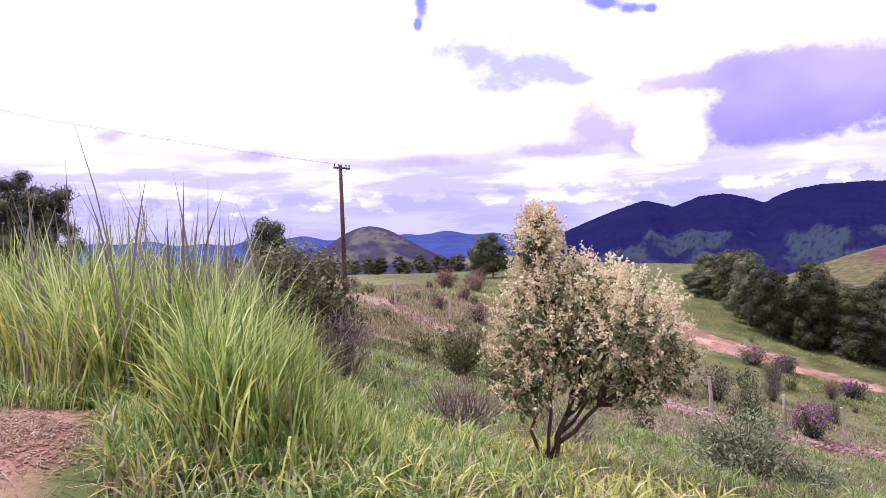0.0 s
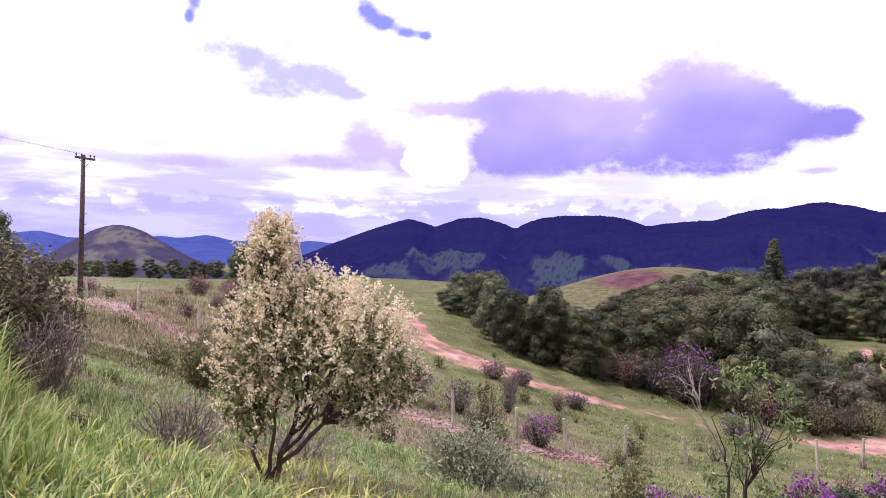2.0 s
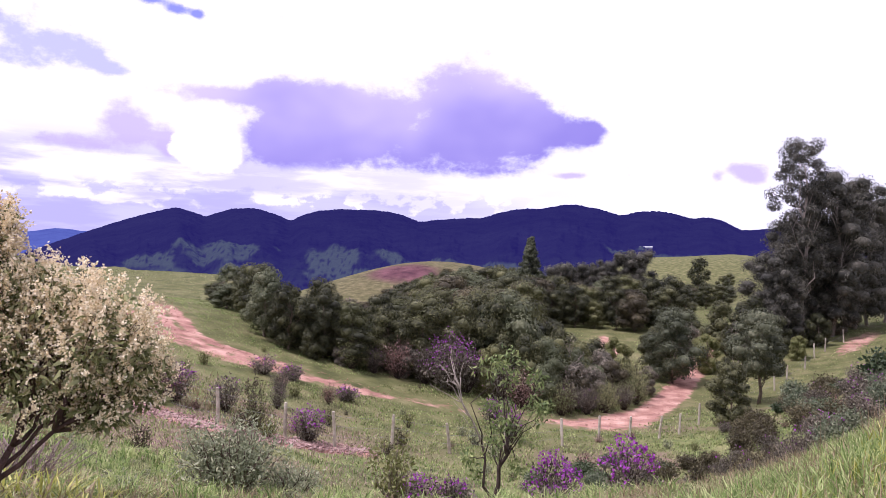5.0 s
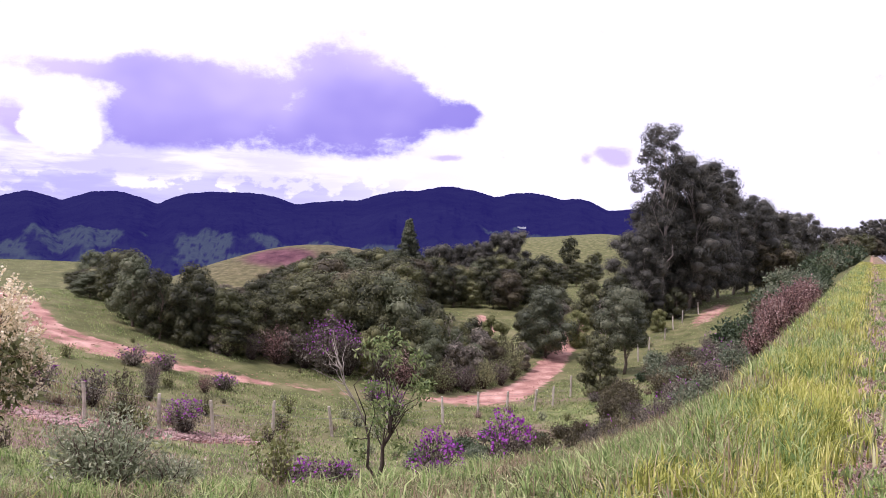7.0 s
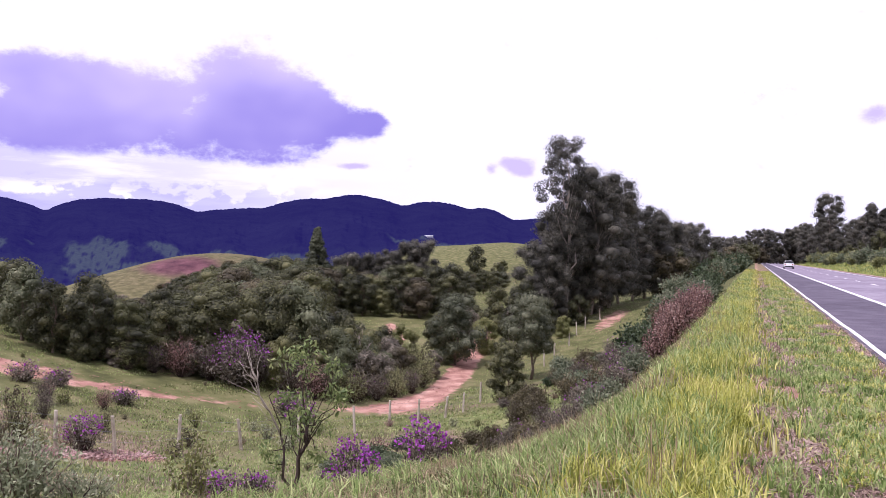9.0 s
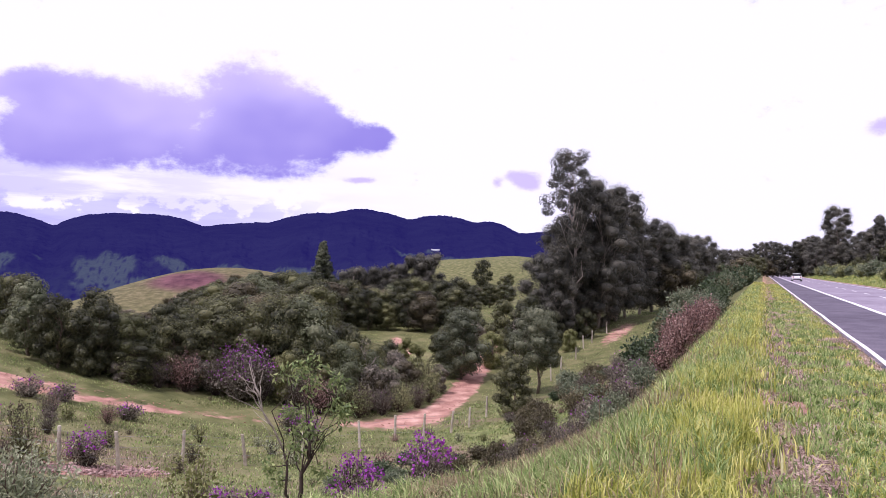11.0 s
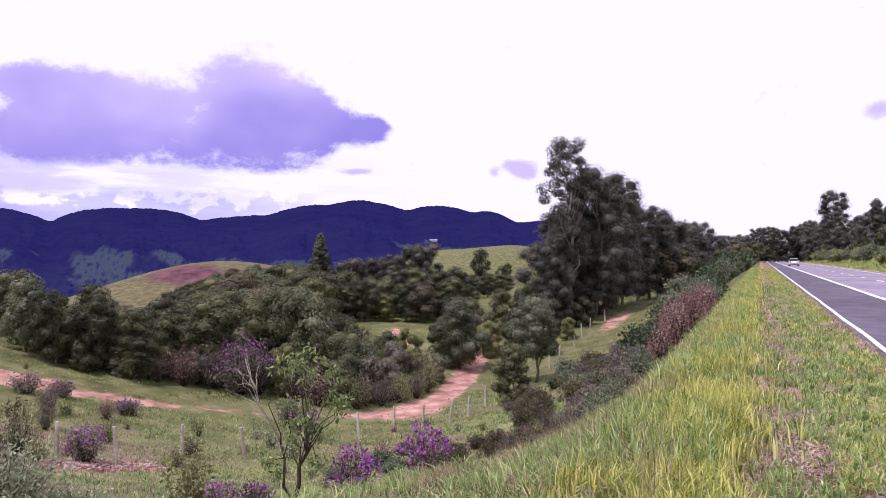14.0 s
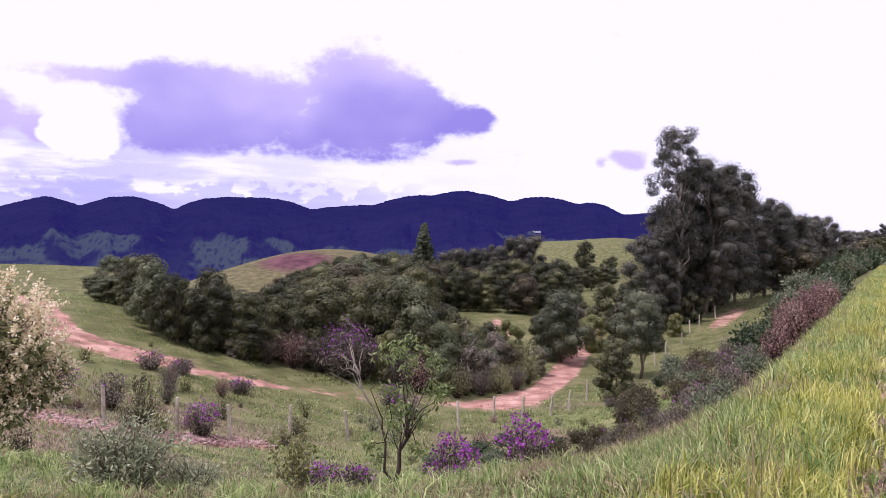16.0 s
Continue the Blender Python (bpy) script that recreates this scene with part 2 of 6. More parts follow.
GRASS_TALL = leafy_mat("tall grass leaves", [(0.13, 0.20, 0.045), (0.36, 0.46, 0.13), (0.70, 0.74, 0.34)], 0.5, 0.1, 0.3, patch=3.0)
GRASS_DULL = leafy_mat("dull grass", [(0.105, 0.125, 0.045), (0.265, 0.295, 0.12), (0.54, 0.51, 0.27)], 0.4, 0.1, 0.32, patch=7.0)
STRAW_STALK = leafy_mat("grass stalks", [(0.16, 0.13, 0.13), (0.28, 0.24, 0.20), (0.42, 0.36, 0.26)], 0.1)
GRASS_DRY = leafy_mat("dry grass", [(0.20, 0.13, 0.08), (0.34, 0.25, 0.15), (0.50, 0.40, 0.25)], 0.25, 0.1, 0.32, patch=7.0)
ASPHALT = material("worn asphalt", [(0.155, 0.125, 0.165), (0.215, 0.18, 0.23), (0.28, 0.245, 0.29)], 1.2, 0.85, 0.5, 220)
ASPHALT_DARK = material("dark asphalt", [(0.060, 0.048, 0.070), (0.090, 0.074, 0.102), (0.125, 0.105, 0.135)], 1.2, 0.85, 0.6, 200)
PAINT = material("road paint", [(0.50, 0.48, 0.46), (0.78, 0.77, 0.75), (0.85, 0.84, 0.82)], 6, 0.7, 0.3, 200)
SOIL = material("red soil", [(0.24, 0.12, 0.085), (0.40, 0.22, 0.155), (0.55, 0.35, 0.26)], 1.3, 0.95, 0.8, 9)
LITTER = material("dry litter", [(0.20, 0.12, 0.10), (0.42, 0.29, 0.25), (0.62, 0.47, 0.42)], 3.0, 0.95, 0.9, 14)
CLOD = material("broken pinkish earth", [(0.20, 0.11, 0.10), (0.36, 0.23, 0.20), (0.50, 0.36, 0.33)], 3.0, 0.95, 0.9, 14)
POST_WOOD = material("weathered post", [(0.28, 0.235, 0.18), (0.46, 0.40, 0.32), (0.58, 0.52, 0.43)], 5, 0.9, 0.6, 40)
POLE_WOOD = material("creosoted pole", [(0.055, 0.035, 0.032), (0.11, 0.075, 0.065), (0.17, 0.12, 0.10)], 5, 0.85, 0.6, 30)
STEEL = material("galvanised steel", [(0.22, 0.22, 0.23), (0.36, 0.36, 0.37)], 8, 0.5, 0.1, 60, metal=0.7)
CERAMIC = material("brown ceramic", [(0.10, 0.05, 0.035), (0.14, 0.07, 0.05)], 8, 0.3, 0, 1)

RENDERED = material("white render", [(0.62, 0.61, 0.59), (0.78, 0.77, 0.75)], 1.5, 0.9, 0.3, 30)
# the shed's white is greyed to paint in cloud shadow and haze
SHED_PAINT = material("pale sheet greyed for cloud shadow", [(0.42, 0.42, 0.47), (0.58, 0.58, 0.62)], 0.4, 0.8, 0.2, 4)
ROOF_TILE = material("dark roof tiles", [(0.06, 0.045, 0.04), (0.12, 0.085, 0.07)], 4, 0.85, 0.7, 14)
CAR_PAINT = material("white car paint", [(0.70, 0.70, 0.70), (0.80, 0.80, 0.80)], 2, 0.3, 0, 1, spec=0.5)
CAR_GLASS = material("dark car glass", [(0.02, 0.02, 0.025), (0.03, 0.03, 0.035)], 2, 0.08, 0, 1, spec=0.6)
TYRE = material("black rubber", [(0.02, 0.02, 0.02), (0.035, 0.035, 0.035)], 8, 0.9, 0.2, 60)
TAIL_RED = material("red lamp plastic", [(0.30, 0.02, 0.02), (0.36, 0.03, 0.03)], 8, 0.3, 0, 1)


def ground_material():
    """Grass sward, bare soil and litter, blended by masks that follow the tracks and the verge."""
    m = bpy.data.materials.new("ground")
    m.use_nodes = True
    n, l = m.node_tree.nodes, m.node_tree.links
    n.clear()
    geo = n.new("ShaderNodeNewGeometry")

    def noise_at(scale, detail=5):
        t = n.new("ShaderNodeTexNoise")
        t.inputs["Scale"].default_value, t.inputs["Detail"].default_value = scale, detail
        l.new(geo.outputs["Position"], t.inputs["Vector"])
        return t.outputs["Fac"]

    def ramp(value, *stops):
        r = n.new("ShaderNodeValToRGB")
        l.new(value, r.inputs[0])
        while len(r.color_ramp.elements) < len(stops):
            r.color_ramp.elements.new(0.5)
        for e, (p, c) in zip(r.color_ramp.elements, stops):
            e.position, e.color = p, (*c, 1)
        return r.outputs[0]

    def mix(f, a, b):
        x = n.new("ShaderNodeMix")
        x.data_type = "RGBA"
        l.new(f, x.inputs[0]), l.new(a, x.inputs[6]), l.new(b, x.inputs[7])
        return x.outputs[2]

    sward = ramp(noise_at(0.9, 8), (0.30, (0.085, 0.105, 0.036)), (0.5, (0.15, 0.172, 0.060)), (0.7, (0.24, 0.225, 0.105)))
    worn = ramp(noise_at(1.6, 8), (0.3, (0.12, 0.075, 0.06)), (0.5, (0.20, 0.135, 0.105)), (0.7, (0.23, 0.18, 0.11)))
    patchy = ramp(noise_at(0.11, 4), (0.47, (0, 0, 0)), (0.60, (1, 1, 1)))
    field = mix(patchy, sward, worn)
    meadow = ramp(noise_at(0.6, 10), (0.3, (0.068, 0.074, 0.027)), (0.5, (0.118, 0.120, 0.046)), (0.7, (0.185, 0.168, 0.080)))
    masks = n.new("ShaderNodeAttribute")
    masks.attribute_name = "cover"
    parts = n.new("ShaderNodeSeparateColor")
    l.new(masks.outputs["Color"], parts.inputs[0])
    field = mix(parts.outputs[1], field, meadow)
    soil = ramp(noise_at(0.8, 10), (0.3, (0.22, 0.105, 0.085)), (0.5, (0.38, 0.205, 0.16)), (0.7, (0.56, 0.35, 0.28)))
    rough_edge = n.new("ShaderNodeMath")
    rough_edge.operation, rough_edge.use_clamp = "MULTIPLY_ADD", True
    l.new(noise_at(1.3, 6), rough_edge.inputs[0])
    rough_edge.inputs[1].default_value = 4.2
    shift = n.new("ShaderNodeMath")
    shift.operation = "MULTIPLY_ADD"
    l.new(parts.outputs[0], shift.inputs[0])
    shift.inputs[1].default_value, shift.inputs[2].default_value = 3.2, -3.45
    l.new(shift.outputs[0], rough_edge.inputs[2])
    colour = mix(rough_edge.outputs[0], field, soil)
    wine = ramp(noise_at(0.3, 6), (0.3, (0.06, 0.022, 0.032)), (0.7, (0.15, 0.065, 0.075)))
    colour = mix(parts.outputs[2], colour, wine)
    bsdf = n.new("ShaderNodeBsdfPrincipled")
    bsdf.inputs["Roughness"].default_value, bsdf.inputs["Specular IOR Level"].default_value = 0.95, 0.15
    l.new(colour, bsdf.inputs["Base Color"])
    b = n.new("ShaderNodeBump")
    b.inputs["Strength"].default_value, b.inputs["Distance"].default_value = 0.9, 0.10
    l.new(noise_at(5.0, 9), b.inputs["Height"])
    l.new(b.outputs[0], bsdf.inputs["Normal"])
    end = n.new("ShaderNodeOutputMaterial")
    l.new(bsdf.outputs[0], end.inputs[0])
    return m


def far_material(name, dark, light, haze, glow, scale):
    """A distant wooded slope with pasture; the haze of the air is painted on as a faint glow."""
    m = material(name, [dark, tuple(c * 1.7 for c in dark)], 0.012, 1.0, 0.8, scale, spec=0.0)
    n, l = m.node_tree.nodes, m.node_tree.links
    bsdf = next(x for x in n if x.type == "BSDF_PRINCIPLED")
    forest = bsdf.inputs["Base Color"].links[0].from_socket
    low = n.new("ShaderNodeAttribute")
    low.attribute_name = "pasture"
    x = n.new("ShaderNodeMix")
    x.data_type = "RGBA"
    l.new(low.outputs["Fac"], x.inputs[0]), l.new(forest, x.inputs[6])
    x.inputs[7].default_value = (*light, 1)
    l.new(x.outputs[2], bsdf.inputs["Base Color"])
    # air haze painted as emission of the slope itself
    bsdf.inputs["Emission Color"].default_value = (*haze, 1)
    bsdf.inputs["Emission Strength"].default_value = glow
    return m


GROUND = ground_material()
# emission stands for blue haze; the mountain's very dark base stands for cloud shadow
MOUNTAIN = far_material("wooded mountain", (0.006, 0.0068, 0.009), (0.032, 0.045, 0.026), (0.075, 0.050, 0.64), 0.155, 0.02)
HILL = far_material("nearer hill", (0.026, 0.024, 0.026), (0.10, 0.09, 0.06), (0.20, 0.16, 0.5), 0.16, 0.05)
# here the haze blue is in the base colour too
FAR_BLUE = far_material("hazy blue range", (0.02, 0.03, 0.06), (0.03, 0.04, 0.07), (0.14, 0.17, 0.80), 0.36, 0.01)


# ---- mesh helpers ----
def mesh_object(name, verts, faces, mat, parent=None, label="", smooth=False):
    """One mesh object. faces: a list of tuples, or a list of index arrays, each with faces of one size."""
    me = bpy.data.meshes.new(name)
    if isinstance(verts, np.ndarray):
        groups = faces if isinstance(faces, list) else [faces]
        sizes = np.concatenate([np.full(len(g), g.shape[1]) for g in groups])
        me.vertices.add(len(verts))
        me.vertices.foreach_set("co", verts.astype(np.float32).ravel())
        me.loops.add(int(sizes.sum()))
        me.loops.foreach_set("vertex_index", np.concatenate([g.ravel() for g in groups]).astype(np.int32))
        me.polygons.add(len(sizes))
        me.polygons.foreach_set("loop_start", (np.cumsum(sizes) - sizes).astype(np.int32))
        me.update(calc_edges=True)
    else:
        me.from_pydata(verts, [], faces)
    me.materials.append(mat)
    if smooth:
        me.shade_smooth()
    ob = new(name, me)
    ob.parent = parent
    if label:
        ob["label"] = label
    return ob


def part(name, bm, mat, parent, label=""):
    """Links a bmesh as one mesh object under a thing or under a part."""
    me = bpy.data.meshes.new(name)
    bm.to_mesh(me)
    bm.free()
    me.materials.append(mat)
    ob = new(name, me)
    ob.parent = parent
    if label:
        ob["label"] = label
    return ob


def thing(name, at, label, category, group="", kind="", turn=0.0, size=1.0):
    ob = new(name)
    ob.matrix_world = pose(*at, 0, 0, turn) @ Matrix.Diagonal((size, size, size, 1))
    return tagged(ob, label, category, group, kind)


def tubes(paths, sides=6):
    """Tapered tubes along paths of (x, y, z, radius): verts and faces."""
    verts, faces = [], []
    for path in paths:
        pts = [Vector(p[:3]) for p in path]
        base = len(verts)
        for i, p in enumerate(pts):
            d = (pts[min(i + 1, len(pts) - 1)] - pts[max(i - 1, 0)]).normalized()
            side = d.cross(Vector((0.31, 0.95, 0.05)) if abs(d.y) < 0.9 else Vector((1, 0, 0))).normalized()
            up = side.cross(d)
            for k in range(sides):
                a = 2 * math.pi * k / sides
                verts.append(tuple(p + (side * math.cos(a) + up * math.sin(a)) * path[i][3]))
        for i in range(len(pts) - 1):
            for k in range(sides):
                a, b = base + i * sides + k, base + i * sides + (k + 1) % sides
                faces.append((a, b, b + sides, a + sides))
        faces.append(tuple(base + (len(pts) - 1) * sides + k for k in range(sides)))
        faces.append(tuple(base + k for k in reversed(range(sides))))
    return verts, faces


def wander(a, b, r0, r1, rng, steps=5, sway=0.08):
    """A crooked tapering path from a to b."""
    a, b = np.array(a, float), np.array(b, float)
    length = np.linalg.norm(b - a)
    out = []
    for i in range(steps + 1):
        k = i / steps
        p = a + (b - a) * k + (rng.normal(0, sway * length, 3) * math.sin(math.pi * k) if 0 < i < steps else 0)
        out.append((*p, r0 + (r1 - r0) * k))
    return out


def leaves(points, length, rng, wide=0.45, hang=0.0, out=None, facing=0.0):
    """A small folded leaf at each point: arrays of verts and quads. facing: how far leaves turn their face outward."""
    points = np.asarray(points, float)
    n = len(points)
    d = rng.normal(0, 1, (n, 3))
    if out is not None and not facing:
        d += out
    d[:, 2] -= hang
    if facing:
        face = np.asarray(out) * facing + rng.normal(0, 0.45, (n, 3)) + np.array([0, 0, 0.45])
        face /= np.linalg.norm(face, axis=1)[:, None]
        d -= face * (d * face).sum(1)[:, None]
    d /= np.linalg.norm(d, axis=1)[:, None]
    side = np.cross(d, face if facing else rng.normal(0, 1, (n, 3)))
    side /= np.linalg.norm(side, axis=1)[:, None] + 1e-9
    size = (length * rng.uniform(0.6, 1.3, n))[:, None]
    fold = np.cross(d, side) * size * 0.12
    tip, mid = points + d * size, points + d * size * 0.5
    verts = np.stack([points, mid + side * size * wide * 0.5 + fold, tip, mid - side * size * wide * 0.5 + fold], 1).reshape(-1, 3)
    return verts, np.arange(4 * n).reshape(n, 4)


def clump_points(centres, radii, per, rng, shell=0.55):
    """Points scattered in the outer part of each clump, and their way outward."""
    pts, outs = [], []
    for c, r in zip(centres, radii):
        d = rng.normal(0, 1, (per, 3))
        d /= np.linalg.norm(d, axis=1)[:, None]
        k = rng.uniform(shell, 1.0, (per, 1)) * np.array(r)
        pts.append(np.array(c) + d * k)
        outs.append(d)
    return np.concatenate(pts), np.concatenate(outs)


def lumps(centres, radii, rng):
    """Uneven rounded masses, one a clump, that fill the inside of a crown."""
    bm = bmesh.new()
    bmesh.ops.create_icosphere(bm, subdivisions=2, radius=1.0)
    base = np.array([v.co for v in bm.verts])
    tri = np.array([[v.index for v in f.verts] for f in bm.faces])
    bm.free()
    verts, faces = [], []
    for i, (c, r) in enumerate(zip(centres, radii)):
        shift = rng.uniform(0, 50, 3)
        swell = np.array([1 + 0.25 * noise.noise(Vector(v * 1.7 + shift)) + 0.15 * noise.noise(Vector(v * 4.5 + shift)) for v in base])
        verts.append(np.array(c) + base * swell[:, None] * np.array(r) * 0.5)
        faces.append(tri + len(base) * i)
    return np.concatenate(verts), np.concatenate(faces)


def blades(xy, height, width, rng, lean=0.35, low=0.0):
    """Bent grass blades rooted on the ground at xy: three triangles each."""
    n = len(xy)
    z = ground_z(xy[:, 0], xy[:, 1]) - 0.02 + low
    root = np.column_stack([xy, z])
    a = rng.uniform(0, 2 * np.pi, n)
    way = np.column_stack([np.cos(a), np.sin(a), np.zeros(n)])
    b = rng.uniform(0, 2 * np.pi, n)
    side = np.column_stack([np.cos(b), np.sin(b), np.zeros(n)])
    h = (height * rng.uniform(0.5, 1.25, n))[:, None]
    w = (width * rng.uniform(0.6, 1.3, n))[:, None]
    k = rng.uniform(0.1, 1.0, n)[:, None] * lean
    mid = root + way * h * k * 0.35 + np.array([0, 0, 1.0]) * h * 0.6
    tip = root + way * h * k * 1.3 + np.array([0, 0, 1.0]) * h * (1.0 - 0.35 * k)
    verts = np.stack([root - side * w, root + side * w, mid + side * w * 0.7, mid - side * w * 0.7, tip], 1).reshape(-1, 3)
    i = 5 * np.arange(n)[:, None]
    return verts, [i + np.array([[0, 1, 2, 3]]), i + np.array([[3, 2, 4]])]


def long_blades(root, height, width, rng, arch=0.6, segments=4):
    """Long arching leaves of tall grass from root points."""
    n = len(root)
    a = rng.uniform(0, 2 * np.pi, n)
    way = np.column_stack([np.cos(a), np.sin(a), np.zeros(n)])
    side = np.column_stack([-np.sin(a), np.cos(a), np.zeros(n)])
    h = (height * rng.uniform(0.55, 1.1, n))[:, None]
    bend = (arch * rng.uniform(0.15, 1.0, n))[:, None]
    w = (width * rng.uniform(0.7, 1.3, n))[:, None]
    rows = []
    for i in range(segments):
        k = i / segments
        p = root + way * h * bend * k ** 1.8 + np.array([0, 0, 1.0]) * h * (k - 0.45 * bend * k ** 3)
        ww = w * (0.5 + 1.3 * k * (1 - k) * 2) * (1 - 0.4 * k)
        rows += [p - side * ww, p + side * ww]
    rows.append(root + way * h * bend + np.array([0, 0, 1.0]) * h * (1 - 0.45 * bend))
    m = 2 * segments + 1
    verts = np.stack(rows, 1).reshape(-1, 3)
    i = m * np.arange(n)[:, None]
    quads = np.concatenate([i + np.array([[2 * s, 2 * s + 1, 2 * s + 3, 2 * s + 2]]) for s in range(segments - 1)])
    return verts, [quads, i + np.array([[m - 3, m - 2, m - 1]])]


# ---- the land ----
def sstep(a, b, v):
    v = np.clip((v - a) / (b - a), 0.0, 1.0)
    return v * v * (3 - 2 * v)


def mound(x, y, cx, cy, rx, ry, h):
    return h * np.exp(-((x - cx) / rx) ** 2 - ((y - cy) / ry) ** 2)


def ground_z(x, y):
    """Height of the ground: a level road verge, a bank falling into a valley, rolling fields behind."""
    x, y = np.asarray(x, float), np.asarray(y, float)
    floor_z = -8.9 * (1 - np.exp(-((np.maximum(0.0, x) / 19) ** 1.25))) + 3.8 * sstep(55, 110, x)
    wide = 9 + 7 * sstep(25, 50, x)
    k = np.maximum(0.0, y - 1.3) / wide
    fall = np.where(k < 0.8, np.maximum(k, 1e-9) ** 0.65, 1 - 0.135 * np.exp(-np.maximum(0.0, k - 0.8) / 0.2))
    rise = sstep(18, 42 + 0.6 * np.clip(x, 0, 60), y)
    north = -0.6 - 1.3 * sstep(45, 90, y) - 0.6 * sstep(15, 40, x) - 2.0 * sstep(60, 110, x)
    z = floor_z * fall * (1 - rise) + north * rise
    z = z + mound(x, y, -3.0, 6.0, 2.4, 3.5, 0.55) + mound(x, y, -6.0, 13.0, 2.0, 3.5, 1.9)
    z = z - mound(x, y, 88, 66, 40, 17, 5.0)
    z = z + mound(x, y, 60, 112, 30, 40, 1.3)
    far = sstep(150, 230, np.hypot(x, y)) * sstep(25, 60, y)
    hills = -21 + mound(x, y, 190, 162, 62, 46, 21.8) + np.minimum(mound(x, y, 372, 140, 96, 84, 29.0), 27.3) + mound(x, y, 440, 108, 60, 50, 7.0) + mound(x, y, 30, 170, 60, 40, 18.0)
    z = z * (1 - far) + hills * far
    way = np.degrees(np.arctan2(x, np.maximum(y, 1e-6)))
    out = np.hypot(x, y)
    z = z - 4.6 * sstep(33.5, 38.5, way) * sstep(50, 44, way) * sstep(80, 112, out) * sstep(215, 175, out)     # dip behind the wood
    z = z - 27 * sstep(26, 36, way) * sstep(62, 53, way) * sstep(290, 560, out) * sstep(0, 60, y)                                     # wide valley before the mountains
    z = z + 1.6 * sstep(-12.5, -17, y)
    return z


def gz(x, y):
    return float(ground_z(x, y))


def smooth_line(points, step=0.5):
    """Points every step metres along a smooth curve through the given ones."""
    p = [Vector((*q, 0)) for q in points]
    p = [2 * p[0] - p[1], *p, 2 * p[-1] - p[-2]]
    out = []
    for i in range(1, len(p) - 2):
        n = max(2, int((p[i + 1] - p[i]).length / step))
        for k in range(n):
            t = k / n
            out.append(0.5 * (2 * p[i] + (p[i + 1] - p[i - 1]) * t + (2 * p[i - 1] - 5 * p[i] + 4 * p[i + 1] - p[i + 2]) * t * t + (3 * p[i] - p[i - 1] - 3 * p[i + 1] + p[i + 2]) * t ** 3))
    out.append(p[-2])
    return np.array([(q.x, q.y) for q in out])


TRACK = smooth_line([(31, 58), (27.5, 48), (25, 41.5), (25.6, 37.5), (27.6, 35.4), (30, 33.4), (32, 30.2), (34.5, 27.6), (37, 24.6), (40, 22.4), (44, 21.3), (50, 21.6), (59, 23.6), (69, 26), (78, 28)])
RUT = smooth_line([(23.2, 45), (22.8, 39.5), (25.0, 35.4), (28.4, 32.9), (31, 30.2)])
FOOTPATH = smooth_line([(61, 31), (65.5, 33.6), (68, 34.0), (71, 36), (76, 39)])
FURROW = smooth_line([(5.6, 46), (6.4, 40), (7.2, 35.5), (8.3, 30.6), (10.6, 27.6), (13.4, 25.4), (15.2, 23.4), (17.6, 22.1), (20.2, 20.9)])


def near_line(x, y, line):
    d = np.full(x.shape, 1e9)
    for px, py in line:
        d = np.minimum(d, (x - px) ** 2 + (y - py) ** 2)
    return np.sqrt(d)


def spread(lo, hi, centre, fine, count):
    """count coordinates from lo to hi, finest at the centre."""
    a, b = math.asinh((lo - centre) / fine), math.asinh((hi - centre) / fine)
    return centre + fine * np.sinh(np.linspace(a, b, count))


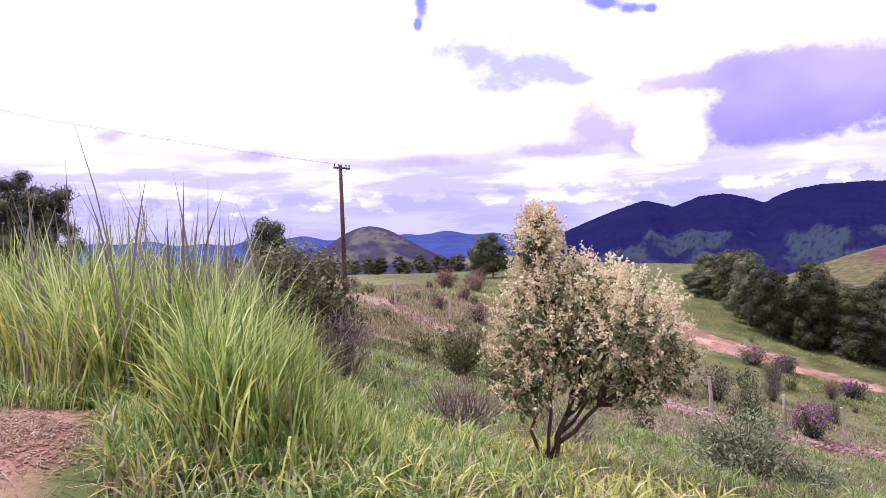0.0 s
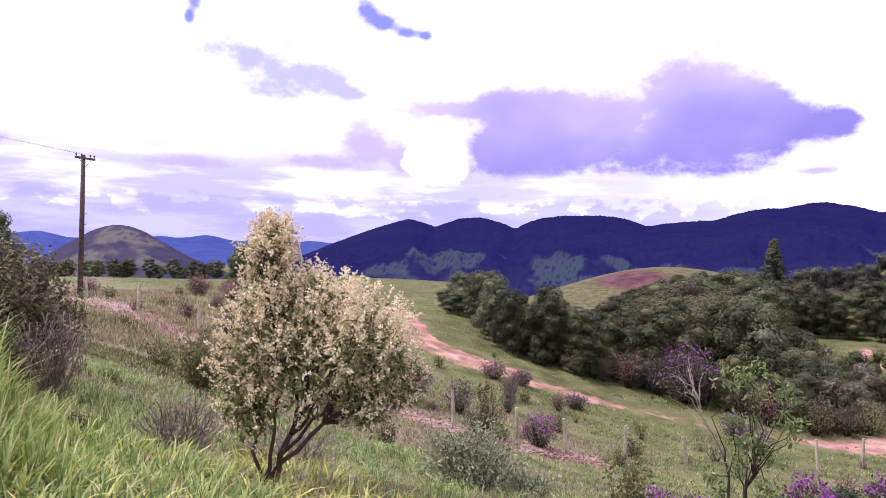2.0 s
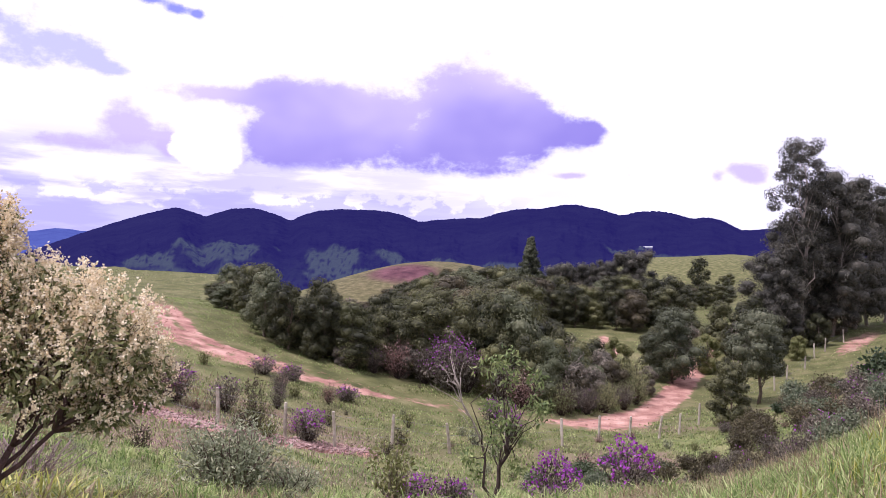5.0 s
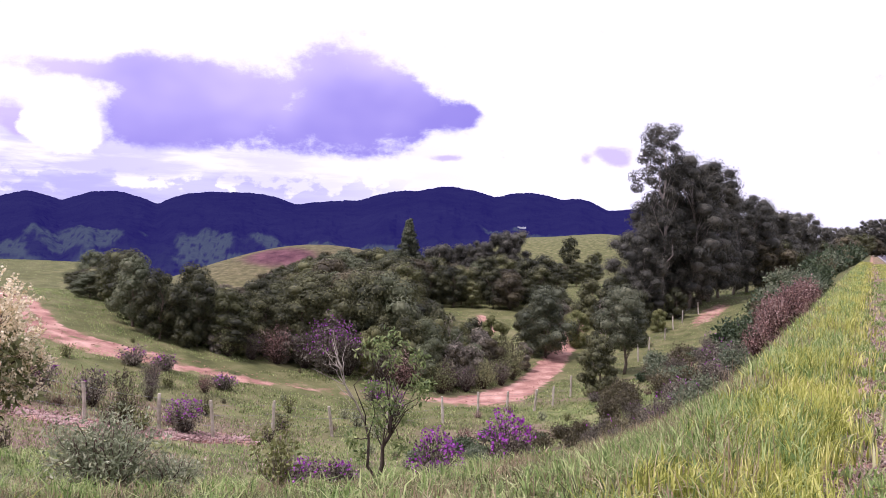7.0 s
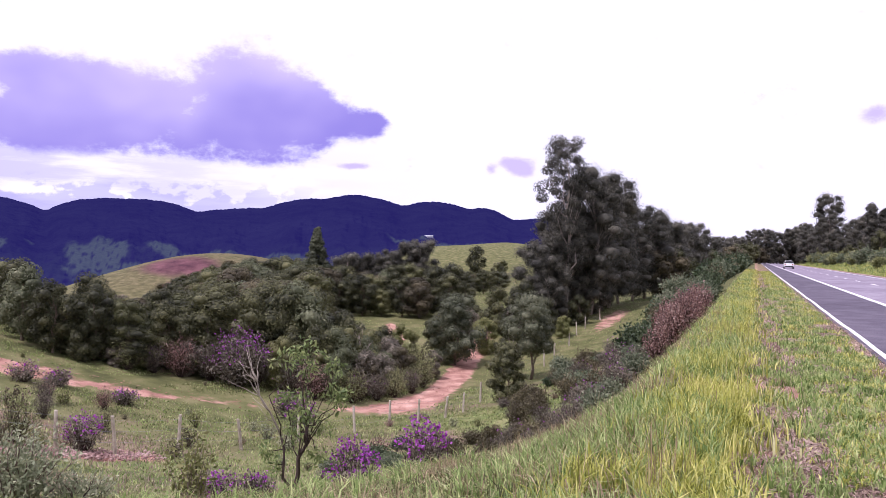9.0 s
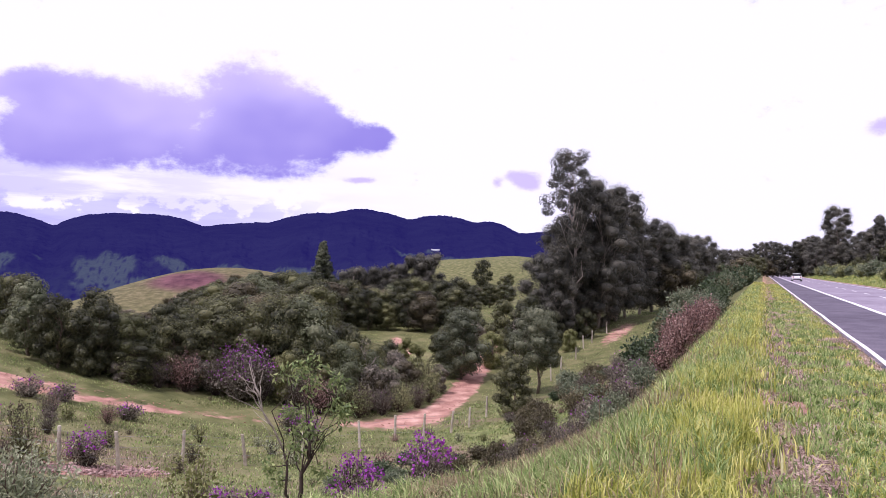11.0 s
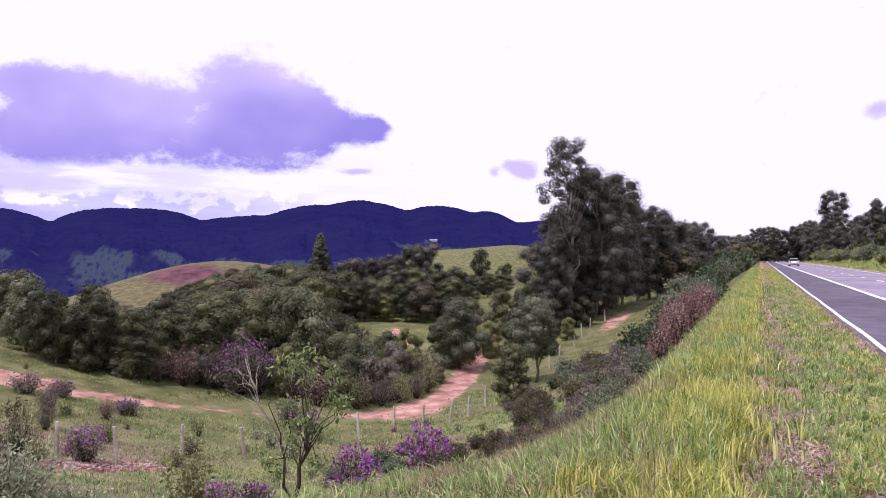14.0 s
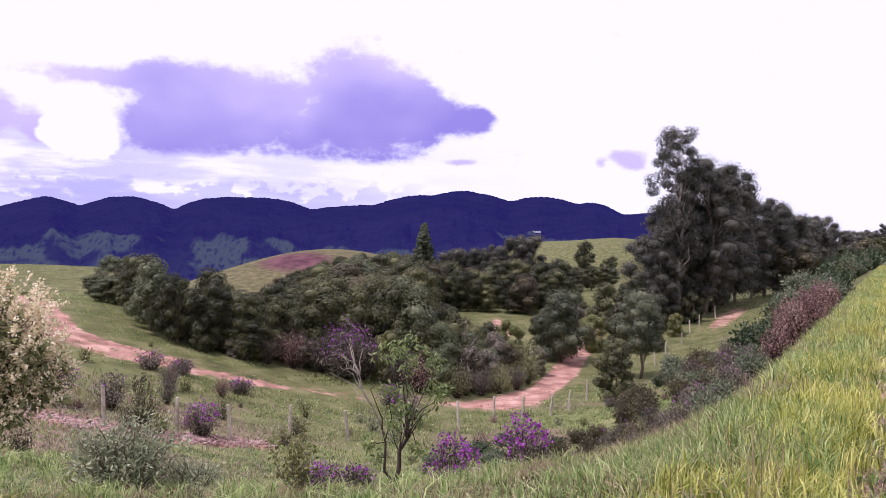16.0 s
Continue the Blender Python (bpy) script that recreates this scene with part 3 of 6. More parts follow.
def build_ground():
    xs, ys = spread(-1500, 3500, 12, 14, 430), spread(-900, 4500, 12, 12, 400)
    gx, gy = np.meshgrid(xs, ys)
    z = ground_z(gx, gy)
    near = sstep(120, 60, np.hypot(gx, gy))
    rough = np.array([[noise.noise((a * 0.9, b * 0.9, 0.0)) + 0.5 * noise.noise((a * 2.3, b * 2.3, 4.0)) if h > 0 else 0.0 for a, b, h in zip(r, q, w)] for r, q, w in zip(gx, gy, near)])
    z = z + rough * 0.07 * near * sstep(1.5, 4.0, gy) + rough * 0.02 * near
    z = np.where((gy < -1.9) & (gy > -11.9), -0.06, z)
    z = z - 0.02 * sstep(1.4, 0.4, near_line(gx, gy, TRACK[::2]))
    nx, ny = len(xs), len(ys)
    i = (np.arange(ny - 1)[:, None] * nx + np.arange(nx - 1)[None, :]).ravel()
    ob = mesh_object("ground", np.column_stack([gx.ravel(), gy.ravel(), z.ravel()]), np.column_stack([i, i + 1, i + nx + 1, i + nx]), GROUND, smooth=True)
    x, y = gx.ravel(), gy.ravel()
    worn = 1 - 0.58 * sstep(27.0, 30, x) * sstep(41, 38, x)
    lane = near_line(x, y, TRACK)
    ridge_strip = 1 - 0.45 * sstep(0.55, 0.15, lane) * sstep(34, 30, x)
    soil = np.maximum(worn * ridge_strip * sstep(1.9, 0.5, lane), 0.95 * sstep(1.9, 0.5, near_line(x, y, FURROW)))
    soil = np.maximum(soil, 0.85 * sstep(1.5, 0.4, near_line(x, y, RUT)))
    soil = np.maximum(soil, sstep(1.1, 0.4, near_line(x, y, FOOTPATH)))
    soil = np.maximum(soil, 0.9 * sstep(1.2, 0.5, np.hypot((x + 2.5) / 1.2, (y - 6.2) / 3.0)))
    soil = np.maximum(soil, 0.9 * sstep(1.3, 0.7, np.hypot((x + 6.2) / 2.0, (y - 12.5) / 3.0)))
    soil = np.maximum(soil, 0.66 * sstep(0.5, 0.0, abs(y + 1.9)))
    soil = np.maximum(soil, 0.5 * sstep(0.5, 0.0, y) * sstep(-2.4, -2.0, y))
    soil = np.maximum(soil, 0.72 * sstep(0.6, 0.15, abs(y + 0.2)) * sstep(1, 4, x))
    soil = np.maximum(soil, 0.8 * sstep(1.2, 0.5, np.hypot((x - 44) / 6, (y - 21) / 2.2)))
    soil = np.maximum(soil, 0.75 * sstep(1.2, 0.3, np.hypot((x - 90) / 12, (y - 16) / 2.0)))
    meadow = np.clip(sstep(26, 40, y) * sstep(18, 26, x) + sstep(45, 60, x) + sstep(2.5, 0.5, y) + 0.8 * sstep(19, 27, x) * sstep(14, 21, y), 0, 1)
    wine = 1.0 * sstep(1.25, 0.6, np.hypot((x - 168) / 12, (y - 155) / 13)) + 0.6 * sstep(1.2, 0.4, np.hypot((x - 9) / 9, (y - 14) / 5)) * 0.4
    wine = np.maximum(wine, 0.45 * sstep(1.1, 0.5, np.hypot((x - 14) / 8, (y - 34) / 9)))
    wine = np.maximum(wine, 0.24 * sstep(1.3, 0.4, np.hypot((x - 176) / 52, (y - 154) / 32)))
    layer = ob.data.color_attributes.new("cover", "FLOAT_COLOR", "POINT")
    layer.data.foreach_set("color", np.column_stack([soil, meadow, np.clip(wine, 0, 1), np.ones(len(x))]).astype(np.float32).ravel())
    return tagged(ob, "grassy verge, bank and rolling fields with bare red soil", "ground", kind="structure")


build_ground()


def strip(name, y0, y1, x0, x1, z, thick, mat, label, category="road", step=2.0, parent=None):
    """A slab along the road, thick metres deep, with many cross lines."""
    n = max(1, int((x1 - x0) / step))
    bm = bmesh.new()
    rows = []
    for i in range(n + 1):
        x = x0 + (x1 - x0) * i / n
        w = 0.012 * math.sin(x * 0.9) + 0.01 * math.sin(x * 2.7)
        rows.append([bm.verts.new((x, y, h)) for y, h in ((y0 + w, z - thick), (y0 + w, z), (y1 + w, z), (y1 + w, z - thick))])
    for a, b in zip(rows, rows[1:]):
        for k in range(3):
            bm.faces.new((a[k], b[k], b[k + 1], a[k + 1]))
    bm.faces.new(rows[0]), bm.faces.new(list(reversed(rows[-1])))
    bmesh.ops.recalc_face_normals(bm, faces=bm.faces)
    return tagged(part(name, bm, mat, parent), label, category, kind="structure")


strip("road", -11.3, -4.42, -80, 420, 0.0, 0.10, ASPHALT, "worn grey asphalt carriageway of a country road")
strip("road_shoulder", -4.42, -1.92, -80, 420, -0.003, 0.10, ASPHALT_DARK, "dark asphalt shoulder beside the carriageway")
strip("edge_line", -2.12, -2.02, -80, 420, 0.006, 0.02, PAINT, "thin white line along the edge of the shoulder", "road marking")
strip("lane_line", -4.62, -4.40, -80, 420, 0.006, 0.02, PAINT, "thick white line between shoulder and lane", "road marking")
strip("far_edge_line", -10.95, -10.82, -80, 420, 0.006, 0.02, PAINT, "white line along the far edge of the road", "road marking")
strip("verge_kerb", -11.75, -11.32, -80, 420, 0.07, 0.2, LITTER, "low earth edge beyond the far side of the road", "kerb")


# ---- distance ----
def ridge(name, azimuths, crest, foot_r, top_r, back_r, foot_z, mat, label, spur, seed, fields, cols=260, rows=46):
    """A mountain range seen at the given azimuths: crest(az) is the elevation in degrees of its skyline."""
    verts, low = [], []
    for j in range(rows):
        s = j / (rows - 1) * 1.25
        for i in range(cols):
            a = azimuths[0] + (azimuths[1] - azimuths[0]) * i / (cols - 1)
            r = foot_r + (top_r - foot_r) * s if s <= 1 else top_r + (back_r - top_r) * (s - 1) / 0.25
            top = 1.7 + top_r * math.tan(radians(crest(a))) - foot_z
            h = (s ** 1.25) if s <= 1 else 1 - (s - 1) / 0.25 * 0.8
            x, y = r * math.sin(radians(a)), r * math.cos(radians(a))
            fold = noise.fractal((a * 0.35 + seed, s * 2.2, seed), 1.0, 2.0, 5)
            z = foot_z + top * h + spur * fold * math.sin(math.pi * min(1, s)) ** 1.5 + 0.012 * top * noise.noise((a * 6, s * 14, seed))
            verts.append((x, y, z))
            torn = noise.fractal((a * 0.7 + seed, s * 9, 2.0), 0.9, 2.0, 5)
            field = max([1 - max(abs(a - q[0] - 4 * (s - q[1])) / q[2], abs(s - q[1] + 0.01 * (a - q[0])) / q[3]) for q in fields], default=-9) + 0.42 * torn
            copse = sstep(0.28, 0.42, noise.fractal((a * 2.6 + seed, s * 26, 7.0), 0.7, 2.0, 4))
            low.append(float(min(1.0, sstep(0.0, 0.3, field) * (1 - 0.8 * copse) + 0.22 * sstep(0.45, 0.15, s) * (1 - copse))))
    i = (np.arange(rows - 1)[:, None] * cols + np.arange(cols - 1)[None, :]).ravel()
    ob = mesh_object(name, np.array(verts), np.column_stack([i, i + cols, i + cols + 1, i + 1]), mat, smooth=True)
    layer = ob.data.attributes.new("pasture", "FLOAT", "POINT")
    layer.data.foreach_set("value", np.array(low, np.float32))
    return tagged(ob, label, "mountain", kind="structure")


def hump(a, centre, half, height):
    return height * math.exp(-((a - centre) / half) ** 2)


def mountain_crest(a):
    """Rounded heads side by side with sharp notches between them: (azimuth, height, steepness, roundness)."""
    heads = ((30.2, 3.42, 0.24, 1.2), (35.3, 3.62, 0.11, 1.8), (43.6, 3.82, 0.0078, 3.0), (53.0, 3.42, 0.02, 2.0), (57.0, 4.24, 0.06, 2.0), (60.1, 4.62, 0.10, 1.6), (66.1, 4.2, 0.09, 1.8), (69.9, 3.74, 0.17, 2.0), (75.0, 2.95, 0.02, 2.0))
    e = sum(math.exp(11 * (h - k * abs(a - c) ** q)) for c, h, k, q in heads)
    return max(-1.0, math.log(e) / 11) + 0.05 * noise.noise((a * 1.1, 3.0, 0.0)) + 0.035 * noise.noise((a * 5.0, 8.0, 0.0))


def hill_crest(a):
    return -1.9 + hump(a, 8.8, 3.6, 1.5) + hump(a, 9.4, 7.0, 2.85)


def blue_crest(a):
    return 1.75 + 0.2 * math.sin(a * 0.55) + 0.12 * math.sin(a * 1.7 + 1) - 0.4 * float(sstep(20, 30, a))


range_mesh = ridge("mountain_range", (19, 92), mountain_crest, 700, 2500, 3300, -52, MOUNTAIN, "dark wooded mountain range, coloured as in cloud shadow, with pasture at its foot", 20, 3.0, [(33.4, 0.39, 3.2, 0.11), (41.6, 0.31, 2.2, 0.13), (28.4, 0.31, 2.2, 0.07), (35.2, 0.19, 2.4, 0.05), (30.0, 0.18, 2.2, 0.06), (48.5, 0.32, 4.5, 0.05), (44, 0.18, 3.5, 0.06), (55, 0.25, 4.0, 0.05), (66, 0.44, 4.5, 0.02)], 620, 70)
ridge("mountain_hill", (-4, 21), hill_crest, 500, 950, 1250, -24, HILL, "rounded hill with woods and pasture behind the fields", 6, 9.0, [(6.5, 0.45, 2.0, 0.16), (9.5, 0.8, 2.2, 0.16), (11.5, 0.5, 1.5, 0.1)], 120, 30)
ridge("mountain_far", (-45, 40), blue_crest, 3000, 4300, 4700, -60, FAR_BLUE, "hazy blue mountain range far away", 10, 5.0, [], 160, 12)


def far_building(at, turn, length, label):
    """A long low shed on the mountain's foot."""
    ob = thing("farm_shed", at, label, "shed", turn=turn)
    bm = bmesh.new()
    bmesh.ops.create_cube(bm, size=1, matrix=pose(0, 0, 1.0) @ Matrix.Diagonal((length, 9, 3.4, 1)))
    part("wall", bm, SHED_PAINT, ob)
    bm = bmesh.new()
    ends = [[bm.verts.new((x, y, z)) for y, z in ((-5, 2.72), (0, 3.7), (5, 2.72))] for x in (-length / 2 - 0.5, length / 2 + 0.5)]
    for k in range(3):
        bm.faces.new((ends[0][k], ends[0][(k + 1) % 3], ends[1][(k + 1) % 3], ends[1][k]))
    bm.faces.new(list(reversed(ends[0]))), bm.faces.new(ends[1])
    bmesh.ops.recalc_face_normals(bm, faces=bm.faces)
    part("roof", bm, SHED_PAINT, ob, "pale sheet roof")


shed_spot = range_mesh.data.vertices[27 * 620 + 396].co
far_building(shed_spot, -66, 26, "long white farm shed at the foot of the mountains")


# ---- trees and shrubs ----
def build_tree(name, at, label, rng, height, crown, clumps, per, leaf, leaf_mat, bark=BARK, trunk=0.16, bare=0.3, clump_r=0.34, hang=0.3, category="tree", group="", limbs=9, lean=0.0, wide=0.5, crown_shape=None, shell=0.55, filled=False, facing=2.2, taper=0.0):
    """A tree on its base: tapered trunk and limbs, and a crown of many leaves in clumps with gaps."""
    ob = thing(name, at, label, category, group)
    top = np.array([lean * height, 0.15 * lean * height, height * 0.88])
    stem = wander((0, 0, -0.15), top, trunk, trunk * 0.25, rng, 7, 0.03)
    centres, radii = [], []
    low = bare * height
    for i in range(clumps):
        k = (i + rng.uniform(0, 1)) / clumps
        z = low + (height - low) * k
        r = crown * (crown_shape(k) if crown_shape else math.sqrt(max(0.06, 1 - (2 * k - 0.95) ** 2)))
        a = i * 2.4 + rng.uniform(-0.5, 0.5)
        d = r * math.sqrt(rng.uniform(0.15, 1.0)) * 0.8
        mid = top * (z / height)
        centres.append((mid[0] + d * math.cos(a), mid[1] + d * math.sin(a), z))
        q = clump_r * crown * rng.uniform(0.75, 1.35) * (1 - taper * k)
        radii.append((q, q, q * 0.75))
    paths = [stem]
    for i in sorted(rng.choice(clumps, min(limbs, clumps), replace=False)):
        c = np.array(centres[i])
        k = min(0.95, max(0.12, (c[2] / height - 0.18)))
        s = stem[int(round(k * 7))]
        paths.append(wander(s[:3], c, max(0.02, s[3] * 0.5), 0.012, rng, 4, 0.07))
    mesh_object("trunk", *tubes(paths, 6), bark, ob, smooth=True)
    pts, outs = clump_points(centres, radii, per, rng, shell)
    verts, faces = leaves(pts, leaf, rng, wide, hang, outs, facing)
    if filled:
        inner, tri = lumps(centres, radii, rng)
        verts, faces = np.concatenate([verts, inner]), [faces, tri + len(verts)]
    mesh_object("crown", verts, faces, leaf_mat, ob)
    return ob


def build_shrub(name, at, label, rng, height, spread_r, stems, per, leaf, leaf_mat, stem_mat=BARK_DARK, flowers=0, flower_mat=None, flower=0.08, category="shrub", group="", tips=0.45, hang=0.0, wide=0.45, stem_r=0.022):
    """A shrub of many crooked stems with leaves along their upper parts, and blossom at the tips."""
    ob = thing(name, at, label, category, group)
    paths, pts, outs, ends = [], [], [], []
    for i in range(stems):
        a = i * 2.4 + rng.uniform(-0.4, 0.4)
        d = spread_r * math.sqrt((i + 0.6) / stems) * rng.uniform(0.75, 1.1)
        h = height * (1 - 0.45 * (d / spread_r) ** 2) * rng.uniform(0.72, 1.05)
        end = (d * math.cos(a), d * math.sin(a), h)
        path = wander((0.05 * math.cos(a), 0.05 * math.sin(a), -0.05), end, stem_r, 0.005, rng, 5, 0.06)
        paths.append(path)
        p = np.array(path)[:, :3]
        for j in range(int(per)):
            k = rng.uniform(tips, 1.0) * 5
            q = p[min(4, int(k))] * (1 - k % 1) + p[min(5, int(k) + 1)] * (k % 1)
            pts.append(q + rng.normal(0, 0.13 * spread_r, 3))
            outs.append((math.cos(a) * 0.4, math.sin(a) * 0.4, 0.5))
        ends.append(p[5])
    tagged(mesh_object("branchwork", *tubes(paths, 5), stem_mat, ob, smooth=True), kind="stuff")
    pts, outs = np.array(pts), np.array(outs)
    pts[:, 2] = np.maximum(pts[:, 2], 0.04)
    mesh_object("foliage", *leaves(pts, leaf, rng, wide, hang, outs), leaf_mat, ob)
    if flowers:
        ends = np.array(ends)
        pick = ends[rng.integers(0, len(ends), flowers)] + rng.normal(0, 0.10 * spread_r, (flowers, 3))
        mesh_object("blossom", *leaves(pick, flower, rng, 0.9, 0, np.array([[0, 0, 0.6]])), flower_mat, ob)
    return ob


def spot(x, y, sink=0.0):
    return (x, y, gz(x, y) - sink)


rng = np.random.default_rng(7)
# the valley wood: a few kinds of tree, each grown once and then repeated
WOOD = "trees of the valley wood"
kinds = []
for i, (h, r, mat, leaf) in enumerate(((7.5, 3.0, LEAF_WOOD, 0.34), (6.2, 2.7, LEAF_WOOD, 0.30), (8.5, 2.8, LEAF_WOOD, 0.34), (5.0, 2.5, LEAF_WOOD_GREY, 0.28), (6.8, 3.2, LEAF_WOOD_LIGHT, 0.32), (4.2, 2.2, LEAF_WOOD_BROWN, 0.28))):
    kinds.append(build_tree("tree", (0, 0, 0), "dense dark-green broadleaf tree in the valley wood", rng, h, r, 17, 380, leaf * 0.72, mat, BARK, 0.14, 0.16, 0.36, 0.1, group=WOOD, shell=0.78, filled=True))
places = []
# rows of the wood from its near edge to the back: (x0, y0, x1, y1, count)
for x0, y0, x1, y1, n, size in ((32, 41.2, 40.5, 61, 7, 0.85), (31, 38.5, 41, 33.5, 8, 0.6), (41, 33.5, 47, 29, 5, 0.6), (33, 44, 44, 38, 6, 0.95), (40, 62, 50, 42, 9, 1.0), (45, 40, 54, 33, 6, 0.9),
                          (46, 66, 60, 42, 9, 1.05), (56, 72, 72, 48, 9, 1.1), (66, 80, 84, 52, 9, 1.15), (80, 88, 100, 54, 9, 1.2), (96, 96, 118, 56, 9, 1.25), (112, 104, 140, 58, 9, 1.3), (38, 58, 45, 50, 4, 0.9), (36.5, 52, 42, 43, 5, 0.8), (50, 58, 58, 44, 6, 1.0), (61, 66, 72, 46, 7, 1.0), (72, 72, 86, 50, 7, 1.0), (88, 78, 104, 54, 7, 1.0), (44, 46, 52, 37, 5, 0.9), (52, 36, 58, 34, 3, 0.8), (104, 90, 124, 58, 7, 1.0), (88, 53, 101, 41, 7, 1.0), (97, 58, 113, 45, 7, 1.0), (107, 52, 120, 40, 6, 1.0), (114, 62, 132, 49, 6, 1.0), (122, 54, 136, 44, 5, 1.0), (42, 36, 50, 32, 5, 0.7), (62, 42, 72, 44, 4, 0.8), (84, 46, 108, 50, 7, 0.95), (70, 76, 96, 58, 9, 1.0), (92, 88, 116, 62, 9, 1.0), (108, 98, 132, 66, 9, 1.0), (100, 72, 124, 60, 7, 1.0), (62, 58, 78, 47, 7, 0.9), (118, 106, 146, 70, 9, 1.0)):
    for i in range(n):
        k = (i + 0.5) / n
        places.append((x0 + (x1 - x0) * k + rng.normal(0, 0.9), y0 + (y1 - y0) * k + rng.normal(0, 0.9), size * rng.uniform(0.8, 1.15)))
def canopy_level(x, y):
    """The crowns of the wood close at about this height, lower at its near edge."""
    d = math.hypot(x, y)
    a = math.degrees(math.atan2(x, y))
    return -1.7 + 2.1 * float(sstep(46, 60, d)) - 1.3 * float(sstep(68, 96, d)) + 1.2 * float(sstep(88, 112, x)) + 3.0 * float(sstep(45, 51, a)) * float(sstep(78, 105, d))


SKYLINE = ((28, -1.4), (33.2, -2.0), (34.8, -1.1), (36.6, -1.7), (38, -2.3), (39, -3.0), (41, -3.4), (43.5, -3.3), (46, -2.4), (48.3, -1.0), (51, -0.3), (53.5, 0.2), (56, 0.2), (58, -0.6), (65, -1.0), (69, -0.9), (76, -0.6))   # azimuth and elevation of the wood's upper edge


def top_limit(x, y):
    """The crowns of the wood stay below its upper edge as it stands against the hills."""
    e = float(np.interp(math.degrees(math.atan2(x, y)), [q[0] for q in SKYLINE], [q[1] for q in SKYLINE]))
    d, a = math.hypot(x, y), math.degrees(math.atan2(x, y))
    if d < 86:                     # low trees only, before the clearing
        e -= (e + 5.2) * float(sstep(55.5, 58.5, a))
    return 1.7 + d * math.tan(radians(e))


heights = (7.5, 6.2, 8.5, 5.0, 6.8, 4.2)
for i, (x, y, s) in enumerate(places):
    k = i if i < len(kinds) else int(rng.integers(0, len(kinds)))
    m = pose(*spot(x, y, 0.1), 0, 0, rng.uniform(0, 360))
    ob = kinds[k] if i < len(kinds) else copy_thing(kinds[k], m)
    tall = max(2.0, min((canopy_level(x, y) + 1.4 * float(sstep(84, 92, x)) * float(sstep(60, 54, y)) - gz(x, y)) * rng.uniform(0.62, 1.12), (top_limit(x, y) - gz(x, y)) * rng.uniform(0.72, 1.0))) / heights[k]
    tall *= 0.9
    wide = min(max(tall, 0.7), 1.4 * tall) * rng.uniform(0.85, 1.2)
    ob.matrix_basis = m @ Matrix.Diagonal((wide, wide, tall, 1))

# tall eucalyptus grove beside the road
EUC = "eucalyptus trees along the road"
eucs = [build_tree("eucalyptus_tree", (0, 0, 0), "tall dark eucalyptus with pale trunk and airy crown", rng, h, r, c, n, 0.30, LEAF_EUC, BARK_PALE, 0.28, b, q, 0.9, group=EUC, limbs=16, lean=ln, wide=0.38, shell=0.5, filled=solid, facing=1.4,
                   crown_shape=lambda k: 0.65 + 0.45 * math.sin(3.0 * k)) for h, r, c, n, b, q, ln, solid in ((22.5, 3.8, 58, 330, 0.30, 0.27, 0.0, False), (18, 4.2, 50, 380, 0.12, 0.37, 0.02, True), (14, 4.0, 46, 380, 0.08, 0.37, -0.02, True), (11, 3.6, 40, 380, 0.06, 0.37, 0.0, True))]
spots = [(89, 21.5, 0, 1.0), (94, 19.5, 1, 1.02), (92, 23, 2, 0.95), (97, 21, 1, 0.98), (101, 18.5, 1, 0.97), (88, 24.5, 3, 0.9), (86, 22.8, 3, 0.75), (100, 23, 2, 0.95), (106, 18, 1, 0.86), (112, 17, 1, 0.76),
         (118, 16, 2, 1.0), (124, 15, 1, 0.74), (131, 14, 3, 1.1), (138, 14, 2, 0.88), (146, 13, 1, 0.62), (155, 13, 3, 1.1), (164, 12, 2, 0.92), (175, 12, 1, 0.62), (188, 10, 3, 0.95), (200, 9, 0, 0.47), (214, 8, 2, 0.66), (230, 7, 3, 0.95), (246, 5, 2, 0.75), (262, 1, 1, 0.62), (276, -3, 2, 0.85), (284, -8, 3, 1.0), (288, -12, 2, 0.9), (280, -16, 1, 0.7), (270, 4, 3, 0.9), (290, -5, 1, 0.66),
         (98.5, 58, 3, 0.84), (101, 55.6, 3, 0.8), (103, 53, 2, 0.62), (105, 50.6, 3, 0.86), (99.5, 59.5, 2, 0.60), (106, 49.2, 3, 0.88), (102, 55, 3, 0.74), (206, -16.5, 1, 0.9), (218, -17.5, 0, 0.6), (120, -25, 1, 0.62), (132, -26, 2, 0.62), (112, -27, 1, 0.62), (102, -26, 2, 0.75), (145, -23, 3, 0.72), (158, -23, 2, 0.66), (170, -21, 3, 0.85), (183, -21, 3, 0.8), (196, -20, 3, 0.8), (232, -17, 3, 0.9), (250, -15, 3, 0.9), (268, -15, 2, 0.85), (286, -14.5, 2, 0.9), (300, -14, 3, 1.1), (92, -29, 1, 0.6), (84, -27, 2, 0.66), (78, -30, 1, 0.6)]
for i, (x, y, k, s) in enumerate(spots):
    m = pose(*spot(x, y, 0.1), 0, 0, rng.uniform(0, 360))
    ob = eucs[k] if spots.index(next(q for q in spots if q[2] == k)) == i else copy_thing(eucs[k], m)
    ob.matrix_basis = m @ Matrix.Diagonal((s, s, s, 1))

